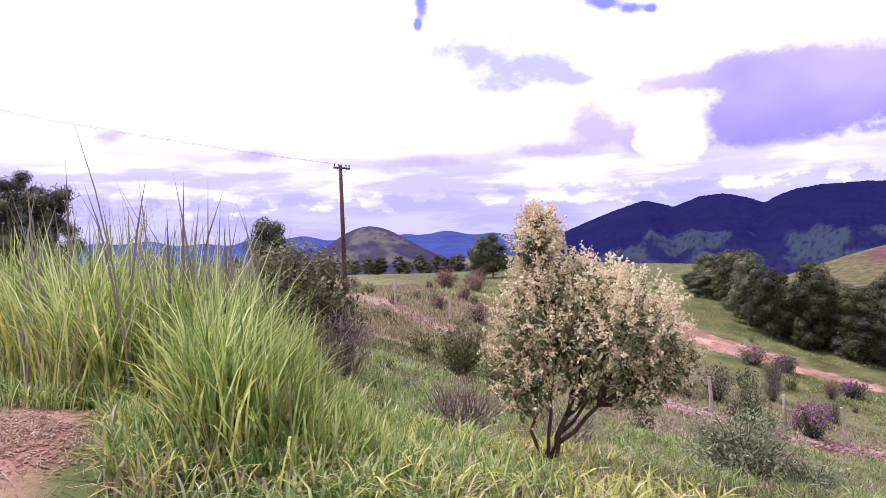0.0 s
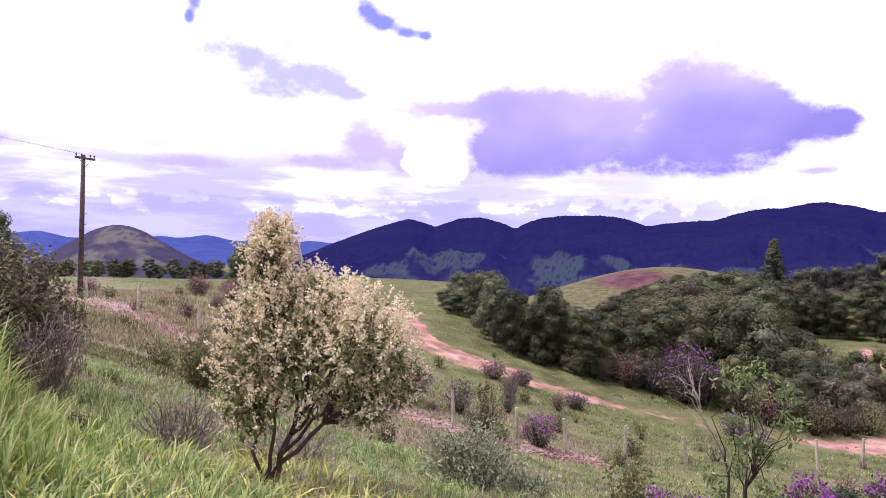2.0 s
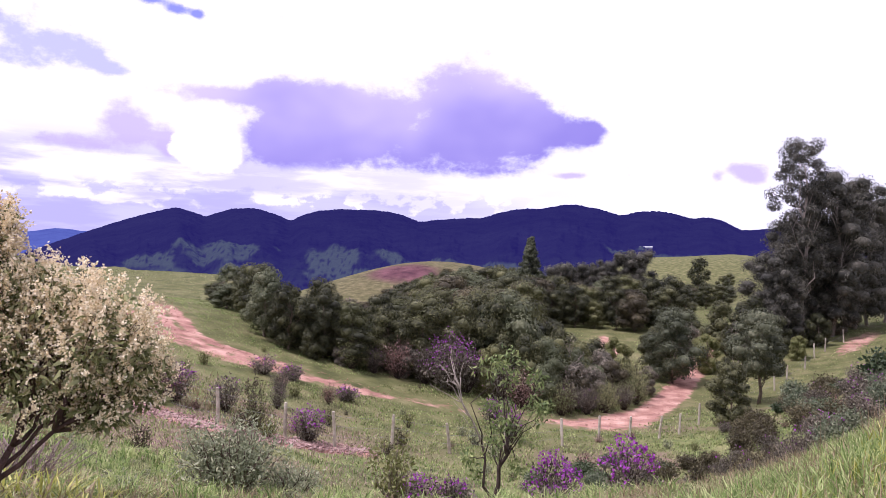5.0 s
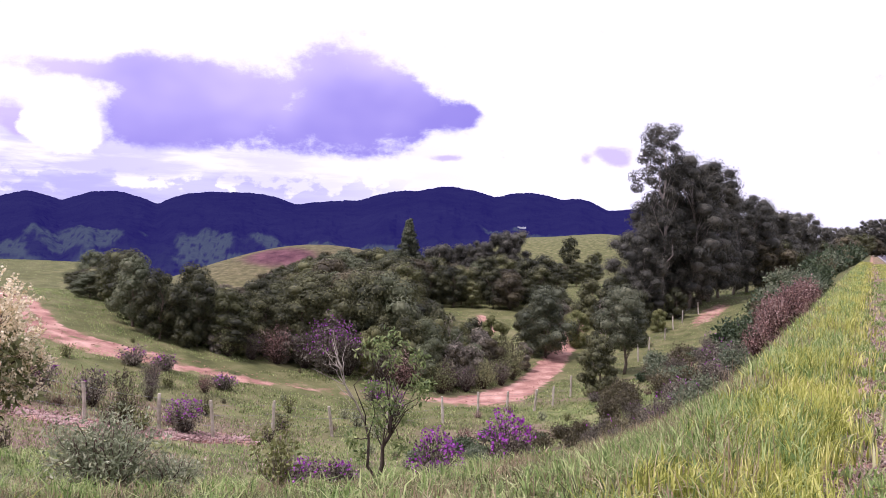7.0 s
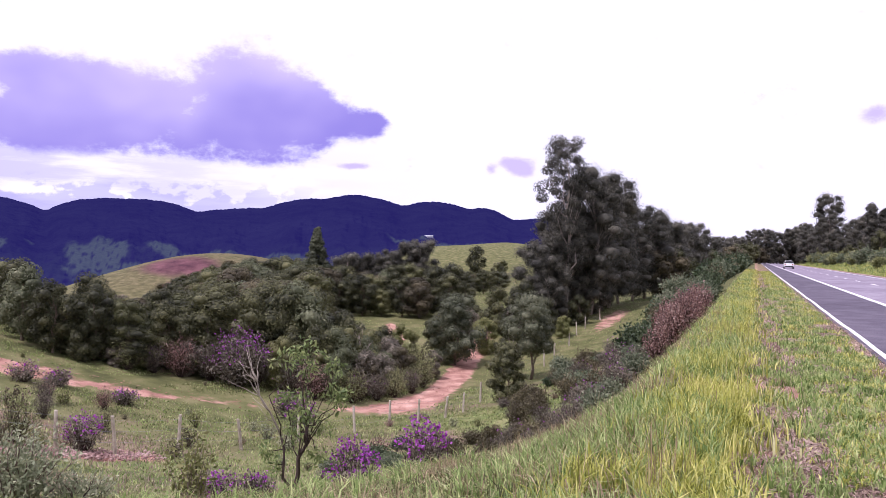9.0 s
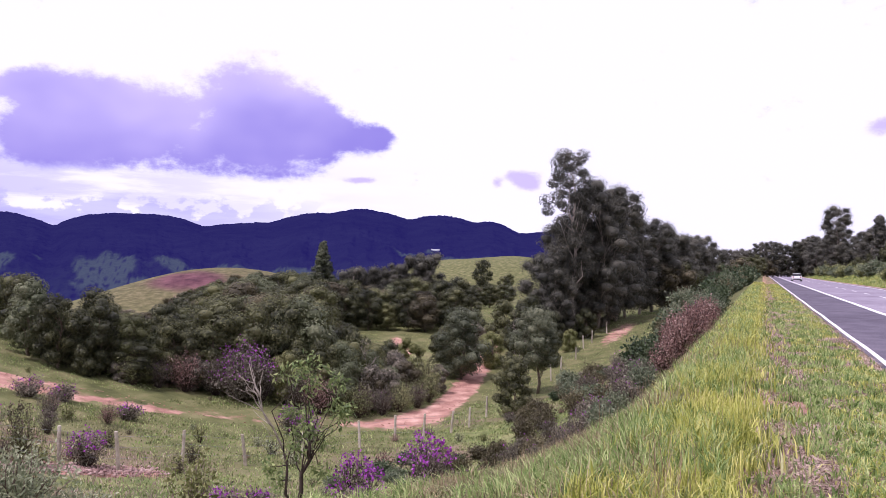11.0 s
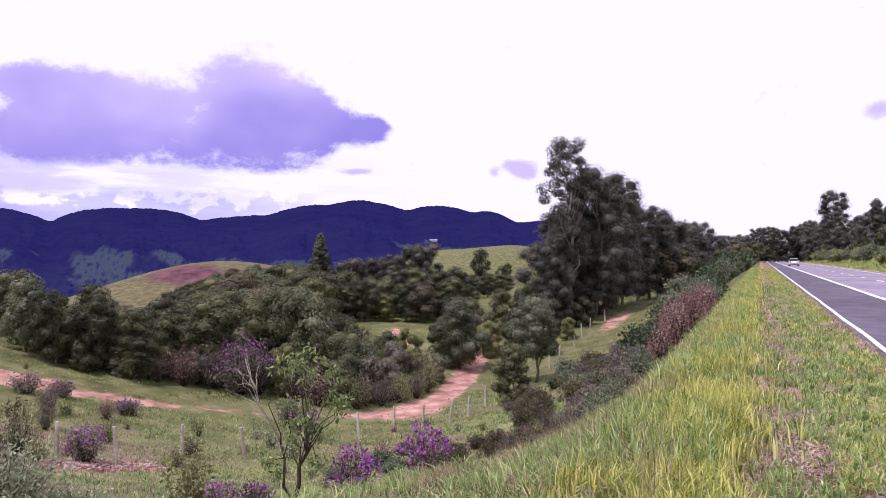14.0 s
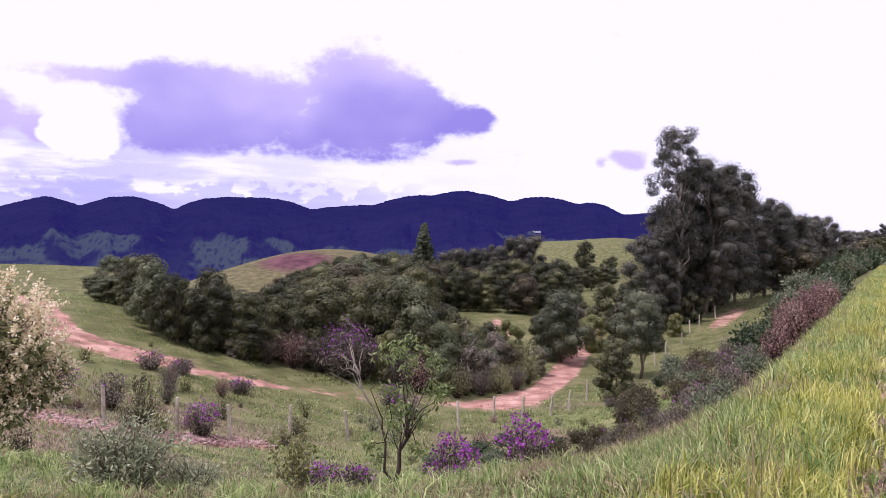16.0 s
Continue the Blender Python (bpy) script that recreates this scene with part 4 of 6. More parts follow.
# single trees
build_tree("conifer_tree", spot(96, 62), "tall narrow dark conifer above the wood", rng, 13.8, 5.4, 150, 110, 0.30, LEAF_TREE, BARK, 0.18, 0.04, 0.22, 0.4, taper=0.72, crown_shape=lambda k: 1.05 - 1.0 * k, filled=True)
build_tree("tree", spot(57, 16.6), "round-crowned dark-green tree beside the red track", rng, 6.6, 2.5, 26, 330, 0.19, LEAF_TREE, BARK, 0.13, 0.34, 0.30, 0.1, shell=0.75, filled=True)
build_tree("tree", spot(62, 25.2), "broad dark-green tree at the bend of the track", rng, 6.2, 2.9, 26, 330, 0.2, LEAF_TREE, BARK, 0.12, 0.1, 0.30, 0.1, shell=0.75, filled=True)
build_tree("bushy_tree", spot(45.3, 14.8), "dense dark round bush beside the track", rng, 3.6, 1.5, 24, 320, 0.15, LEAF_WOOD, BARK, 0.07, 0.05, 0.34, 0.1, category="bush", shell=0.75, filled=True)
build_tree("tree", spot(300, 112), "single small tree in the far field", rng, 11, 5, 22, 120, 0.8, LEAF_WOOD, BARK, 0.2, 0.1, 0.4)


# dense small trees that close the row along the road, and low trees behind the bank on its far side
ROW = "trees in the row along the road"
for i in range(22):
    x = 118 + 8.4 * i + rng.normal(0, 1.5)
    k = int(rng.choice([0, 1, 2, 5]))
    s = rng.uniform(5.0, 7.6) / heights[k]
    ob = copy_thing(kinds[k], pose(*spot(x, float(np.interp(x, [118, 200, 262, 300], [13, 8, 2, -9])) + rng.normal(0, 1), 0.2), 0, 0, rng.uniform(0, 360)))
    ob.matrix_basis = ob.matrix_basis.normalized() @ Matrix.Diagonal((s * 1.1, s * 1.1, s, 1))
    tagged(ob, "dense dark tree in the row along the road", "tree", ROW).name = "roadside_tree"
for i in range(30):
    x = 70 + 8 * i + rng.normal(0, 1.5)
    k = int(rng.choice([0, 1, 4, 5]))
    s = rng.uniform(3.6, 6.0) * (0.75 + 0.0016 * x) / heights[k]
    ob = copy_thing(kinds[k], pose(*spot(x, float(np.interp(x, [70, 150, 310], [-30, -24, -16])) + rng.normal(0, 1), 0.2), 0, 0, rng.uniform(0, 360)))
    ob.matrix_basis = ob.matrix_basis.normalized() @ Matrix.Diagonal((s * 1.15, s * 1.15, s, 1))
    tagged(ob, "dense dark tree on the far side of the road", "tree", "trees on the far side of the road").name = "roadside_tree"
# small trees between the bend of the track and the wood
for x, y, k, h in ((31.2, 38.8, 1, 4.2), (32.8, 37.2, 0, 4.2), (31.4, 41.6, 3, 4.4), (32.8, 44, 0, 4.5), (34.6, 47, 4, 4.2), (36.8, 51, 1, 3.6), (39, 55, 0, 3.5), (41, 60, 3, 3.5), (34.5, 36.2, 4, 4.0), (36.5, 35, 1, 4.2), (35, 40, 0, 4.7), (38, 37, 2, 4.8), (42.2, 27.4, 1, 4.3), (45.6, 27.4, 4, 4.2), (48.4, 27.2, 3, 3.3), (41.8, 25.6, 3, 2.9), (44.6, 24.8, 5, 2.6), (47.6, 24.8, 3, 2.6), (50.2, 25.0, 5, 2.8), (43.4, 26.4, 3, 4.2), (46.6, 29.6, 2, 4.4), (50.4, 28.2, 4, 3.6), (40.4, 28.9, 4, 3.4), (43.5, 30.6, 2, 4.6)):
    s = h / heights[k]
    ob = copy_thing(kinds[k], pose(*spot(x, y, 0.1), 0, 0, rng.uniform(0, 360)))
    ob.matrix_basis = ob.matrix_basis.normalized() @ Matrix.Diagonal((s * 0.9, s * 0.9, s, 1))
    tagged(ob, "small tree at the edge of the wood by the track", "tree", "small trees by the track").name = "small_tree"
# trees that stand between the two meadows
for i, (x, y) in enumerate(((78.5, 47.5), (80, 45), (80.6, 42.6), (81.4, 40.2), (82, 38), (84.5, 37), (86.8, 36.2), (89.8, 35.2), (84, 46), (85.5, 43), (86, 40.4), (90, 39.6), (93, 38.4), (88.6, 46.5), (91, 43.4), (95, 41.6), (98, 40.4), (83, 50), (88, 50), (94, 46.4), (64.2, 41.6), (66.4, 43.6), (69.6, 45.8), (73, 47.6), (62, 43.4), (76, 49.4))):
    k = (0, 1, 4, 2, 5, 1)[i % 6]
    q = (4.2 + 0.9 * math.sin(i * 2.3) + (1.0 if i > 7 else 0.0)) / heights[k]
    ob = copy_thing(kinds[k], pose(*spot(x, y, 0.1), 0, 0, 61 * i))
    ob.matrix_basis = ob.matrix_basis.normalized() @ Matrix.Diagonal((q * 1.1, q * 1.1, q, 1))
    tagged(ob, "dark leafy tree between the two meadows", "tree", "trees between the meadows").name = "meadow_tree"
slim = build_tree("slim_tree", spot(148.8, -18.8), "slim dark pointed tree beyond the road", rng, 10.0, 1.7, 40, 150, 0.34, LEAF_EUC, BARK, 0.14, 0.08, 0.42, 0.6, group="slim trees beyond the road", crown_shape=lambda k: 1.0 - 0.75 * k, filled=True)
for x, y, q in ((150, -20.9, 0.92), (148.2, -23.2, 1.06), (147.9, -24.7, 1.04), (152, -22.0, 0.86), (146, -26.6, 1.0)):
    ob = copy_thing(slim, pose(*spot(x, y, 0.1), 0, 0, 40 * x))
    ob.matrix_basis = ob.matrix_basis.normalized() @ Matrix.Diagonal((q, q, q, 1))


def house(at, turn):
    """A small white house under a low gable roof."""
    ob = thing("house", at, "small white rendered house with a dark tiled roof", "house", turn=turn)
    bm = bmesh.new()
    half_w, half_d, eave, peak = 3.0, 2.6, 2.9, 4.0
    ring = [[bm.verts.new((x, y, z)) for y, z in ((-half_d, -0.3), (-half_d, eave), (0, peak), (half_d, eave), (half_d, -0.3))] for x in (-half_w, half_w)]
    for k in range(5):
        bm.faces.new((ring[0][k], ring[0][(k + 1) % 5], ring[1][(k + 1) % 5], ring[1][k]))
    bm.faces.new(list(reversed(ring[0]))), bm.faces.new(ring[1])
    bmesh.ops.recalc_face_normals(bm, faces=bm.faces)
    part("wall", bm, RENDERED, ob)
    for side in (-1, 1):
        slope = math.degrees(math.atan2(peak - eave, half_d))
        bm = bmesh.new()
        bmesh.ops.create_cube(bm, size=1, matrix=pose(0, side * half_d * 0.54, (eave + peak) / 2 + 0.03, -side * slope) @ Matrix.Diagonal((6.5, 3.2, 0.12, 1)))
        part("roof", bm, ROOF_TILE, ob, "dark tiled slope of the roof")
    for x, y, turned in ((-3.02, -1.0, 90), (-3.02, 1.1, 90), (-1.2, 2.62, 0), (1.4, 2.62, 0)):
        bm = bmesh.new()
        bmesh.ops.create_cube(bm, size=1, matrix=pose(x, y, 1.5, 0, 0, turned) @ Matrix.Diagonal((1.1, 0.08, 1.0, 1)))
        window = part("window", bm, PAINT, ob, "white window frame")
        bm = bmesh.new()
        bmesh.ops.create_cube(bm, size=1, matrix=pose(x * 1.006, y * 1.006, 1.5, 0, 0, turned) @ Matrix.Diagonal((0.92, 0.08, 0.82, 1)))
        part("pane", bm, CAR_GLASS, window)


house(spot(83.6, -18.8, 0.05), 8)
# ---- shrubs and small trees, near to far ----
def flowering_shrub():
    """The tall shrub on the bank: crooked stems that fork low, and loose lobes of leaves and cream blossom."""
    ob = thing("flowering_shrub", spot(2.32, 6.45, 0.03), "tall shrub with pale cream blossom and crooked dark stems", "shrub", turn=-26, size=0.95)
    lobes = ((0.05, 0.0, 2.27, 0.24), (0.18, 0.05, 1.95, 0.36), (0.0, -0.1, 1.6, 0.40), (0.38, 0.1, 1.75, 0.42), (0.62, -0.05, 1.85, 0.32), (0.85, 0.05, 1.68, 0.40), (1.15, 0.0, 1.62, 0.36), (1.3, -0.1, 1.32, 0.34),
             (0.95, 0.15, 1.28, 0.45), (0.5, -0.2, 1.3, 0.48), (0.1, 0.15, 1.2, 0.42), (-0.18, 0.0, 1.25, 0.32), (1.42, 0.05, 1.08, 0.28), (0.75, 0.25, 0.98, 0.34), (-0.1, -0.15, 0.9, 0.28), (1.1, -0.15, 0.92, 0.26), (0.1, 0.02, 2.5, 0.14), (0.3, 0.3, 1.5, 0.4), (0.9, -0.3, 1.45, 0.34))
    lobes = [(0.9 * u + 0.03, w, z, q * 0.96) for u, w, z, q in lobes]
    r = np.random.default_rng(21)
    trunk = [wander((0, 0, -0.1), (0.30, 0.02, 0.62), 0.040, 0.026, r, 4, 0.03), wander((0.02, 0, 0.05), (-0.02, 0.1, 0.8), 0.022, 0.014, r, 4, 0.04), wander((0.12, 0, 0.22), (0.62, -0.08, 0.75), 0.026, 0.017, r, 4, 0.04), wander((0.05, 0.03, 0.12), (0.16, -0.12, 0.85), 0.023, 0.015, r, 4, 0.05), wander((0.2, 0.02, 0.42), (0.85, 0.1, 1.0), 0.02, 0.012, r, 4, 0.05)]
    for path in trunk:
        mesh_object("stem", *tubes([path], 8), BARK_SHRUB, ob, smooth=True)
    limbs = []
    for u, w, z, q in lobes:
        start = min(trunk, key=lambda p: abs(p[-1][0] - u * 0.55))[-1]
        main = wander(start[:3], (u, w, z), 0.022, 0.007, r, 6, 0.06)
        limbs.append(main)
        for i in range(9):
            d = r.normal(0, 1, 3)
            d[2] = abs(d[2]) * 0.9
            k = main[int(r.integers(3, 6))]
            limbs.append(wander(k[:3], np.array([u, w, z]) + d / np.linalg.norm(d) * q * 0.95, 0.007, 0.002, r, 3, 0.07))
    mesh_object("branchwork", *tubes(limbs, 4), BARK_SHRUB, ob, smooth=True)
    tips = np.array([p[-1][:3] for p in limbs])
    pts, outs = clump_points([l[:3] for l in lobes], [(l[3],) * 3 for l in lobes], 270, r, 0.25)
    mesh_object("foliage", *leaves(pts, 0.105, r, 0.30, 0.7, outs * 0.5), LEAF_SHRUB, ob)
    pts, outs = clump_points([l[:3] for l in lobes], [(l[3] * 1.06,) * 3 for l in lobes], 100, r, 0.6)
    keep = r.random(len(pts)) < 0.46 + 0.5 * sstep(0.8, 1.8, pts[:, 2])
    pts, outs = pts[keep], outs[keep]
    sprays, ways = [], []
    for p, o in zip(np.concatenate([pts, tips]), np.concatenate([outs, np.zeros_like(tips) + (0, 0, 1)])):
        d = o * 0.7 + np.array([0, 0, 0.55]) + r.normal(0, 0.35, 3)
        d /= np.linalg.norm(d)
        k = r.uniform(0, 1, 26)[:, None]
        sprays.append(p + d * k * 0.17 + r.normal(0, 0.018, (26, 3)) * (1.15 - k))
        ways.append(np.repeat(d[None], 26, 0))
    mesh_object("blossom", *leaves(np.concatenate(sprays), 0.027, r, 0.75, 0, np.concatenate(ways) * 0.6), CREAM, ob)


flowering_shrub()
rng = np.random.default_rng(11)
build_tree("dark_bush", spot(0.35, 11.9, 0.05), "dense dark olive-brown bush on the grassy bank", rng, 1.85, 1.28, 46, 260, 0.085, LEAF_DARK, BARK_DARK, 0.05, 0.02, 0.34, 0.0, "bush", limbs=30)
build_shrub("dry_weed", spot(1.05, 11.0), "dry purplish weed stalks in front of the dark bush", rng, 1.25, 0.55, 90, 9, 0.05, TWIG, TWIG, tips=0.5, stem_r=0.007, category="weed")
build_shrub("dry_weed", spot(2.0, 7.9), "dry pinkish weed stalks under the cream shrub", rng, 0.75, 0.6, 80, 8, 0.04, TWIG, TWIG, tips=0.5, stem_r=0.005, category="weed")
build_shrub("dry_weed", spot(3.4, 8.3), "dry pinkish weed stalks under the cream shrub", rng, 0.6, 0.7, 70, 8, 0.04, TWIG, TWIG, tips=0.5, stem_r=0.005, category="weed")
build_shrub("bush", spot(4.75, 17.4), "yellow-green bush with light leaves on the bank", rng, 1.65, 0.75, 46, 46, 0.10, LEAF_OLIVE, BARK, tips=0.15, category="bush")
build_shrub("bush", spot(5.3, 16.6), "low yellow-green bush on the bank", rng, 0.9, 0.6, 26, 40, 0.09, LEAF_OLIVE, BARK, tips=0.1, category="bush")
build_shrub("grey_shrub", spot(7.1, 9.9), "loose grey-green shrub low on the bank", rng, 1.25, 0.95, 60, 95, 0.085, LEAF_GREY, BARK, tips=0.2, wide=0.35)
build_shrub("grey_shrub", spot(8.1, 9.6), "small grey-green shrub on the bank", rng, 0.7, 0.55, 26, 70, 0.08, LEAF_GREY, BARK, tips=0.2, wide=0.35)
build_shrub("sapling", spot(10.6, 9.7), "thin olive-green sapling on the bank", rng, 1.55, 0.5, 14, 34, 0.12, LEAF_OLIVE, BARK, tips=0.3, category="sapling", stem_r=0.014)


def ragged_tree():
    """A thin tree with one bare, bleached side and a loose crown of light leaves on the other."""
    ob = thing("thin_tree", spot(15.4, 10.8, 0.05), "thin crooked tree with light-green leaves and one bare bleached branch", "tree", turn=-55, size=1.33)
    r = np.random.default_rng(5)
    stems = [wander((0, 0, -0.1), (0.28, 0, 1.5), 0.05, 0.03, r, 5, 0.04), wander((0.05, 0, 0.1), (-0.2, 0.1, 1.3), 0.032, 0.02, r, 5, 0.05)]
    for path in stems:
        mesh_object("stem", *tubes([path], 7), BARK_DARK, ob, smooth=True)
    bare = [wander((-0.15, 0.1, 1.2), (-0.85, 0.1, 2.95), 0.022, 0.006, r, 6, 0.04)]
    for i in range(13):
        s = bare[0][int(r.integers(1, 6))]
        bare.append(wander(s[:3], np.array(s[:3]) + (r.uniform(-0.75, 0.1), r.uniform(-0.3, 0.3), r.uniform(0.15, 0.8)), 0.011, 0.003, r, 4, 0.06))
    mesh_object("dead_branch", *tubes(bare, 5), BARK_PALE, ob, "bare bleached branch", smooth=True)
    lobes = [(0.45 + r.uniform(-0.6, 0.5), r.uniform(-0.4, 0.4), r.uniform(1.35, 2.95), r.uniform(0.18, 0.34)) for i in range(15)] + [(-0.45, 0.0, 1.05, 0.22), (-0.3, 0.1, 0.75, 0.2), (0.5, 0, 0.9, 0.2)]
    limbs = [wander(stems[0 if l[0] > 0 else 1][int(r.integers(3, 6))][:3], l[:3], 0.015, 0.004, r, 4, 0.06) for l in lobes]
    mesh_object("branchwork", *tubes(limbs, 5), BARK_DARK, ob, smooth=True)
    pts, outs = clump_points([l[:3] for l in lobes], [(l[3],) * 3 for l in lobes], 62, r, 0.2)
    mesh_object("foliage", *leaves(pts, 0.115, r, 0.36, 0.5, outs * 0.5), LEAF_GREEN, ob)


ragged_tree()

def bare_tree(at, height, seed):
    """A leafless thin tree with fine upright twigs."""
    ob = thing("bare_tree", at, "thin leafless grey tree beside the track", "tree")
    q = np.random.default_rng(seed)
    stem = wander((0, 0, -0.1), (0.15, 0, height), 0.07, 0.015, q, 7, 0.03)
    mesh_object("trunk", *tubes([stem], 7), BARK_PALE, ob, smooth=True)
    for i in range(12):
        s = stem[int(q.integers(2, 7))]
        a, reach = q.uniform(0, 6.28), q.uniform(0.4, 1.0)
        end = np.array(s[:3]) + (reach * math.cos(a), reach * math.sin(a), q.uniform(0.6, 1.6))
        limb = wander(s[:3], end, s[3] * 0.5, 0.006, q, 4, 0.06)
        twigs = [limb] + [wander(limb[3][:3], np.array(limb[3][:3]) + q.normal(0, 0.25, 3) + (0, 0, 0.4), 0.008, 0.003, q, 3, 0.05) for j in range(4)]
        mesh_object("branch", *tubes(twigs, 5), BARK_PALE, ob, smooth=True)


# loose dusky shrubs beside the bend of the track
DUSKY = "loose dusky shrubs by the bend"
dusky = [build_shrub("loose_shrub", (0, 0, 0), label, rng, 3.5, 1.6, 60, 22, 0.16, mat, BARK_DARK, f, PURPLE, 0.10, "shrub", DUSKY, tips=0.3, wide=0.5, stem_r=0.025) for label, mat, f in (("loose grey-mauve shrub beside the track", LEAF_DUSK, 14), ("loose grey-green shrub beside the track", LEAF_SHRUB, 0), ("loose reddish-brown shrub beside the track", LEAF_RED, 0))]
for i, (x, y, k, s) in enumerate(((42.6, 24.2, 0, 0.6), (46.2, 23.4, 1, 0.65), (40.2, 26.2, 2, 0.8), (49.0, 23.4, 1, 0.6), (40.0, 27.6, 0, 0.8), (52.4, 24.4, 1, 1.0), (36.0, 33.4, 2, 0.8), (37.4, 32.2, 0, 0.8), (33.6, 35.2, 1, 0.7), (39.2, 30.0, 0, 0.9), (34.8, 34.4, 0, 0.6), (17.4, 23.4, 1, 0.5), (15.6, 26.6, 2, 0.5), (21.6, 27.4, 0, 0.35), (23.4, 29.6, 0, 0.4), (25.6, 28.4, 2, 0.35), (22.4, 24.8, 1, 0.35), (41.4, 24.0, 1, 0.7), (43.6, 23.4, 0, 0.6), (45.2, 23.0, 1, 0.65), (47.8, 22.8, 0, 0.55), (50.6, 23.2, 1, 0.7), (53.6, 25.2, 1, 0.8))):
    m = pose(*spot(x, y, 0.05), 0, 0, rng.uniform(0, 360))
    ob = dusky[k] if i == (0, 1, 2)[k] else copy_thing(dusky[k], m)
    ob.matrix_basis = m @ Matrix.Diagonal((s, s, s, 1))

build_shrub("sapling", spot(19.6, 26.6), "small dark sapling on the slope above the fence", rng, 1.7, 0.6, 9, 26, 0.13, LEAF_DARK, BARK_DARK, tips=0.55, category="sapling", stem_r=0.02)
build_shrub("sapling", spot(27.5, 24.6), "small yellow-green sapling on the slope", rng, 1.0, 0.4, 9, 26, 0.11, LEAF_OLIVE, BARK_DARK, tips=0.4, category="sapling", stem_r=0.014)
bare_tree(spot(59.5, 19.2), 5.6, 61)
bare_tree(spot(47.0, 26.8), 3.6, 62)

# glory bushes with purple blossom
GLORY = "purple-flowered bushes"
for x, y, h, r, n in ((16.4, 9.5, 1.55, 0.78, 420), (17.3, 8.0, 1.75, 0.74, 420), (15.6, 8.9, 0.7, 0.6, 30), (12.4, 10.6, 0.75, 0.7, 160), (13.2, 10.2, 0.8, 0.5, 90),
                      (18.9, 22.0, 1.35, 0.75, 240), (16.1, 26.8, 1.6, 0.9, 160), (25.0, 33.1, 1.0, 0.9, 60), (26.4, 32.4, 0.9, 0.8, 50), (27.4, 29.0, 0.8, 0.7, 60), (31.5, 21.3, 1.9, 0.9, 160), (14.4, 27.6, 1.3, 1.0, 110), (18.0, 26.2, 1.5, 0.8, 30), (34.0, 24.0, 1.6, 0.9, 70)):
    build_shrub("glory_bush", spot(x, y), "bush with dull leaves and bright purple blossom", rng, h, r, 44, 26, 0.085 + 0.001 * x, LEAF_DUSK, BARK_DARK, n, PURPLE, 0.05 + 0.0014 * x, "bush", GLORY, tips=0.25, wide=0.5, stem_r=0.012)
build_shrub("glory_tree", spot(38.2, 30.6), "small tree with purple blossom at the edge of the wood", rng, 3.7, 2.0, 60, 80, 0.17, LEAF_DUSK, BARK_DARK, 420, PURPLE, 0.11, "tree", tips=0.2, wide=0.55, stem_r=0.03)
build_tree("glory_tree", spot(44.5, 24.8), "small grey-purple tree at the edge of the wood", rng, 2.9, 1.5, 24, 140, 0.18, LEAF_DUSK, BARK_DARK, 0.07, 0.1, 0.36, 0)

# bushes between the track and the wood, and by the bend
EDGE = "bushes at the edge of the wood"
edge = [build_tree("edge_bush", (0, 0, 0), label, rng, 2.6, 1.5, 14, 330, 0.17, mat, BARK, 0.06, 0.04, 0.34, 0, "bush", EDGE, shell=0.7, filled=True) for label, mat in (("dark-green bush at the edge of the wood", LEAF_WOOD), ("dull reddish-grey bush at the edge of the wood", LEAF_DUSK), ("light-green bush at the edge of the wood", LEAF_OLIVE))]
first = [True, True, True]
for x, y, k, s in ((31.8, 37.2, 0, 0.7), (33.4, 36, 1, 0.6), (35, 35, 2, 0.6), (37, 33.6, 1, 0.7), (38.8, 32.4, 0, 0.8), (42, 30.5, 1, 0.8), (43.6, 29, 0, 1.0), (46, 27.5, 2, 1.1), (47.5, 25.8, 1, 0.9), (49, 27, 2, 1.0), (50.5, 25.6, 1, 0.9), (48.5, 29.5, 0, 1.4), (52.5, 26.8, 1, 1.0), (54, 28.6, 0, 1.3),
                   (56, 27.4, 2, 0.9), (45, 31, 0, 1.5), (57, 30, 1, 0.9), (59, 29.2, 2, 1.0), (46.2, 24.6, 1, 0.9), (52, 31, 0, 1.4), (66, 28.5, 0, 1.3), (64, 27.4, 0, 1.2), (50, 38.5, 0, 0.9), (76, 30, 0, 1.5), (80, 27, 0, 1.6), (72, 21, 0, 1.0), (55, 24.4, 1, 0.7), (84, 25.5, 0, 1.8), (79, 23.5, 2, 1.4), (74, 29, 1, 1.2)):
    m = pose(*spot(x, y, 0.05), 0, 0, rng.uniform(0, 360))
    ob = edge[k] if first[k] else copy_thing(edge[k], m)
    first[k] = False
    s *= rng.uniform(0.9, 1.1)
    ob.matrix_basis = m @ Matrix.Diagonal((s, s, s * rng.uniform(0.85, 1.2), 1))

# undergrowth at the foot of the grove
for i in range(16):
    x, y, k, q = 66 + 2.6 * i, 19.5 + 3.0 * math.sin(i * 2.1), (0, 2, 0, 1)[i % 4], 0.7 + 0.5 * abs(math.sin(i * 1.3))
    ob = copy_thing(edge[k], pose(*spot(x, y + 2.5, 0.05), 0, 0, 47 * i))
    ob.matrix_basis = ob.matrix_basis.normalized() @ Matrix.Diagonal((q, q, q * 1.1, 1))
    tagged(ob, "bush in the undergrowth of the eucalyptus grove", "bush", "undergrowth of the grove")

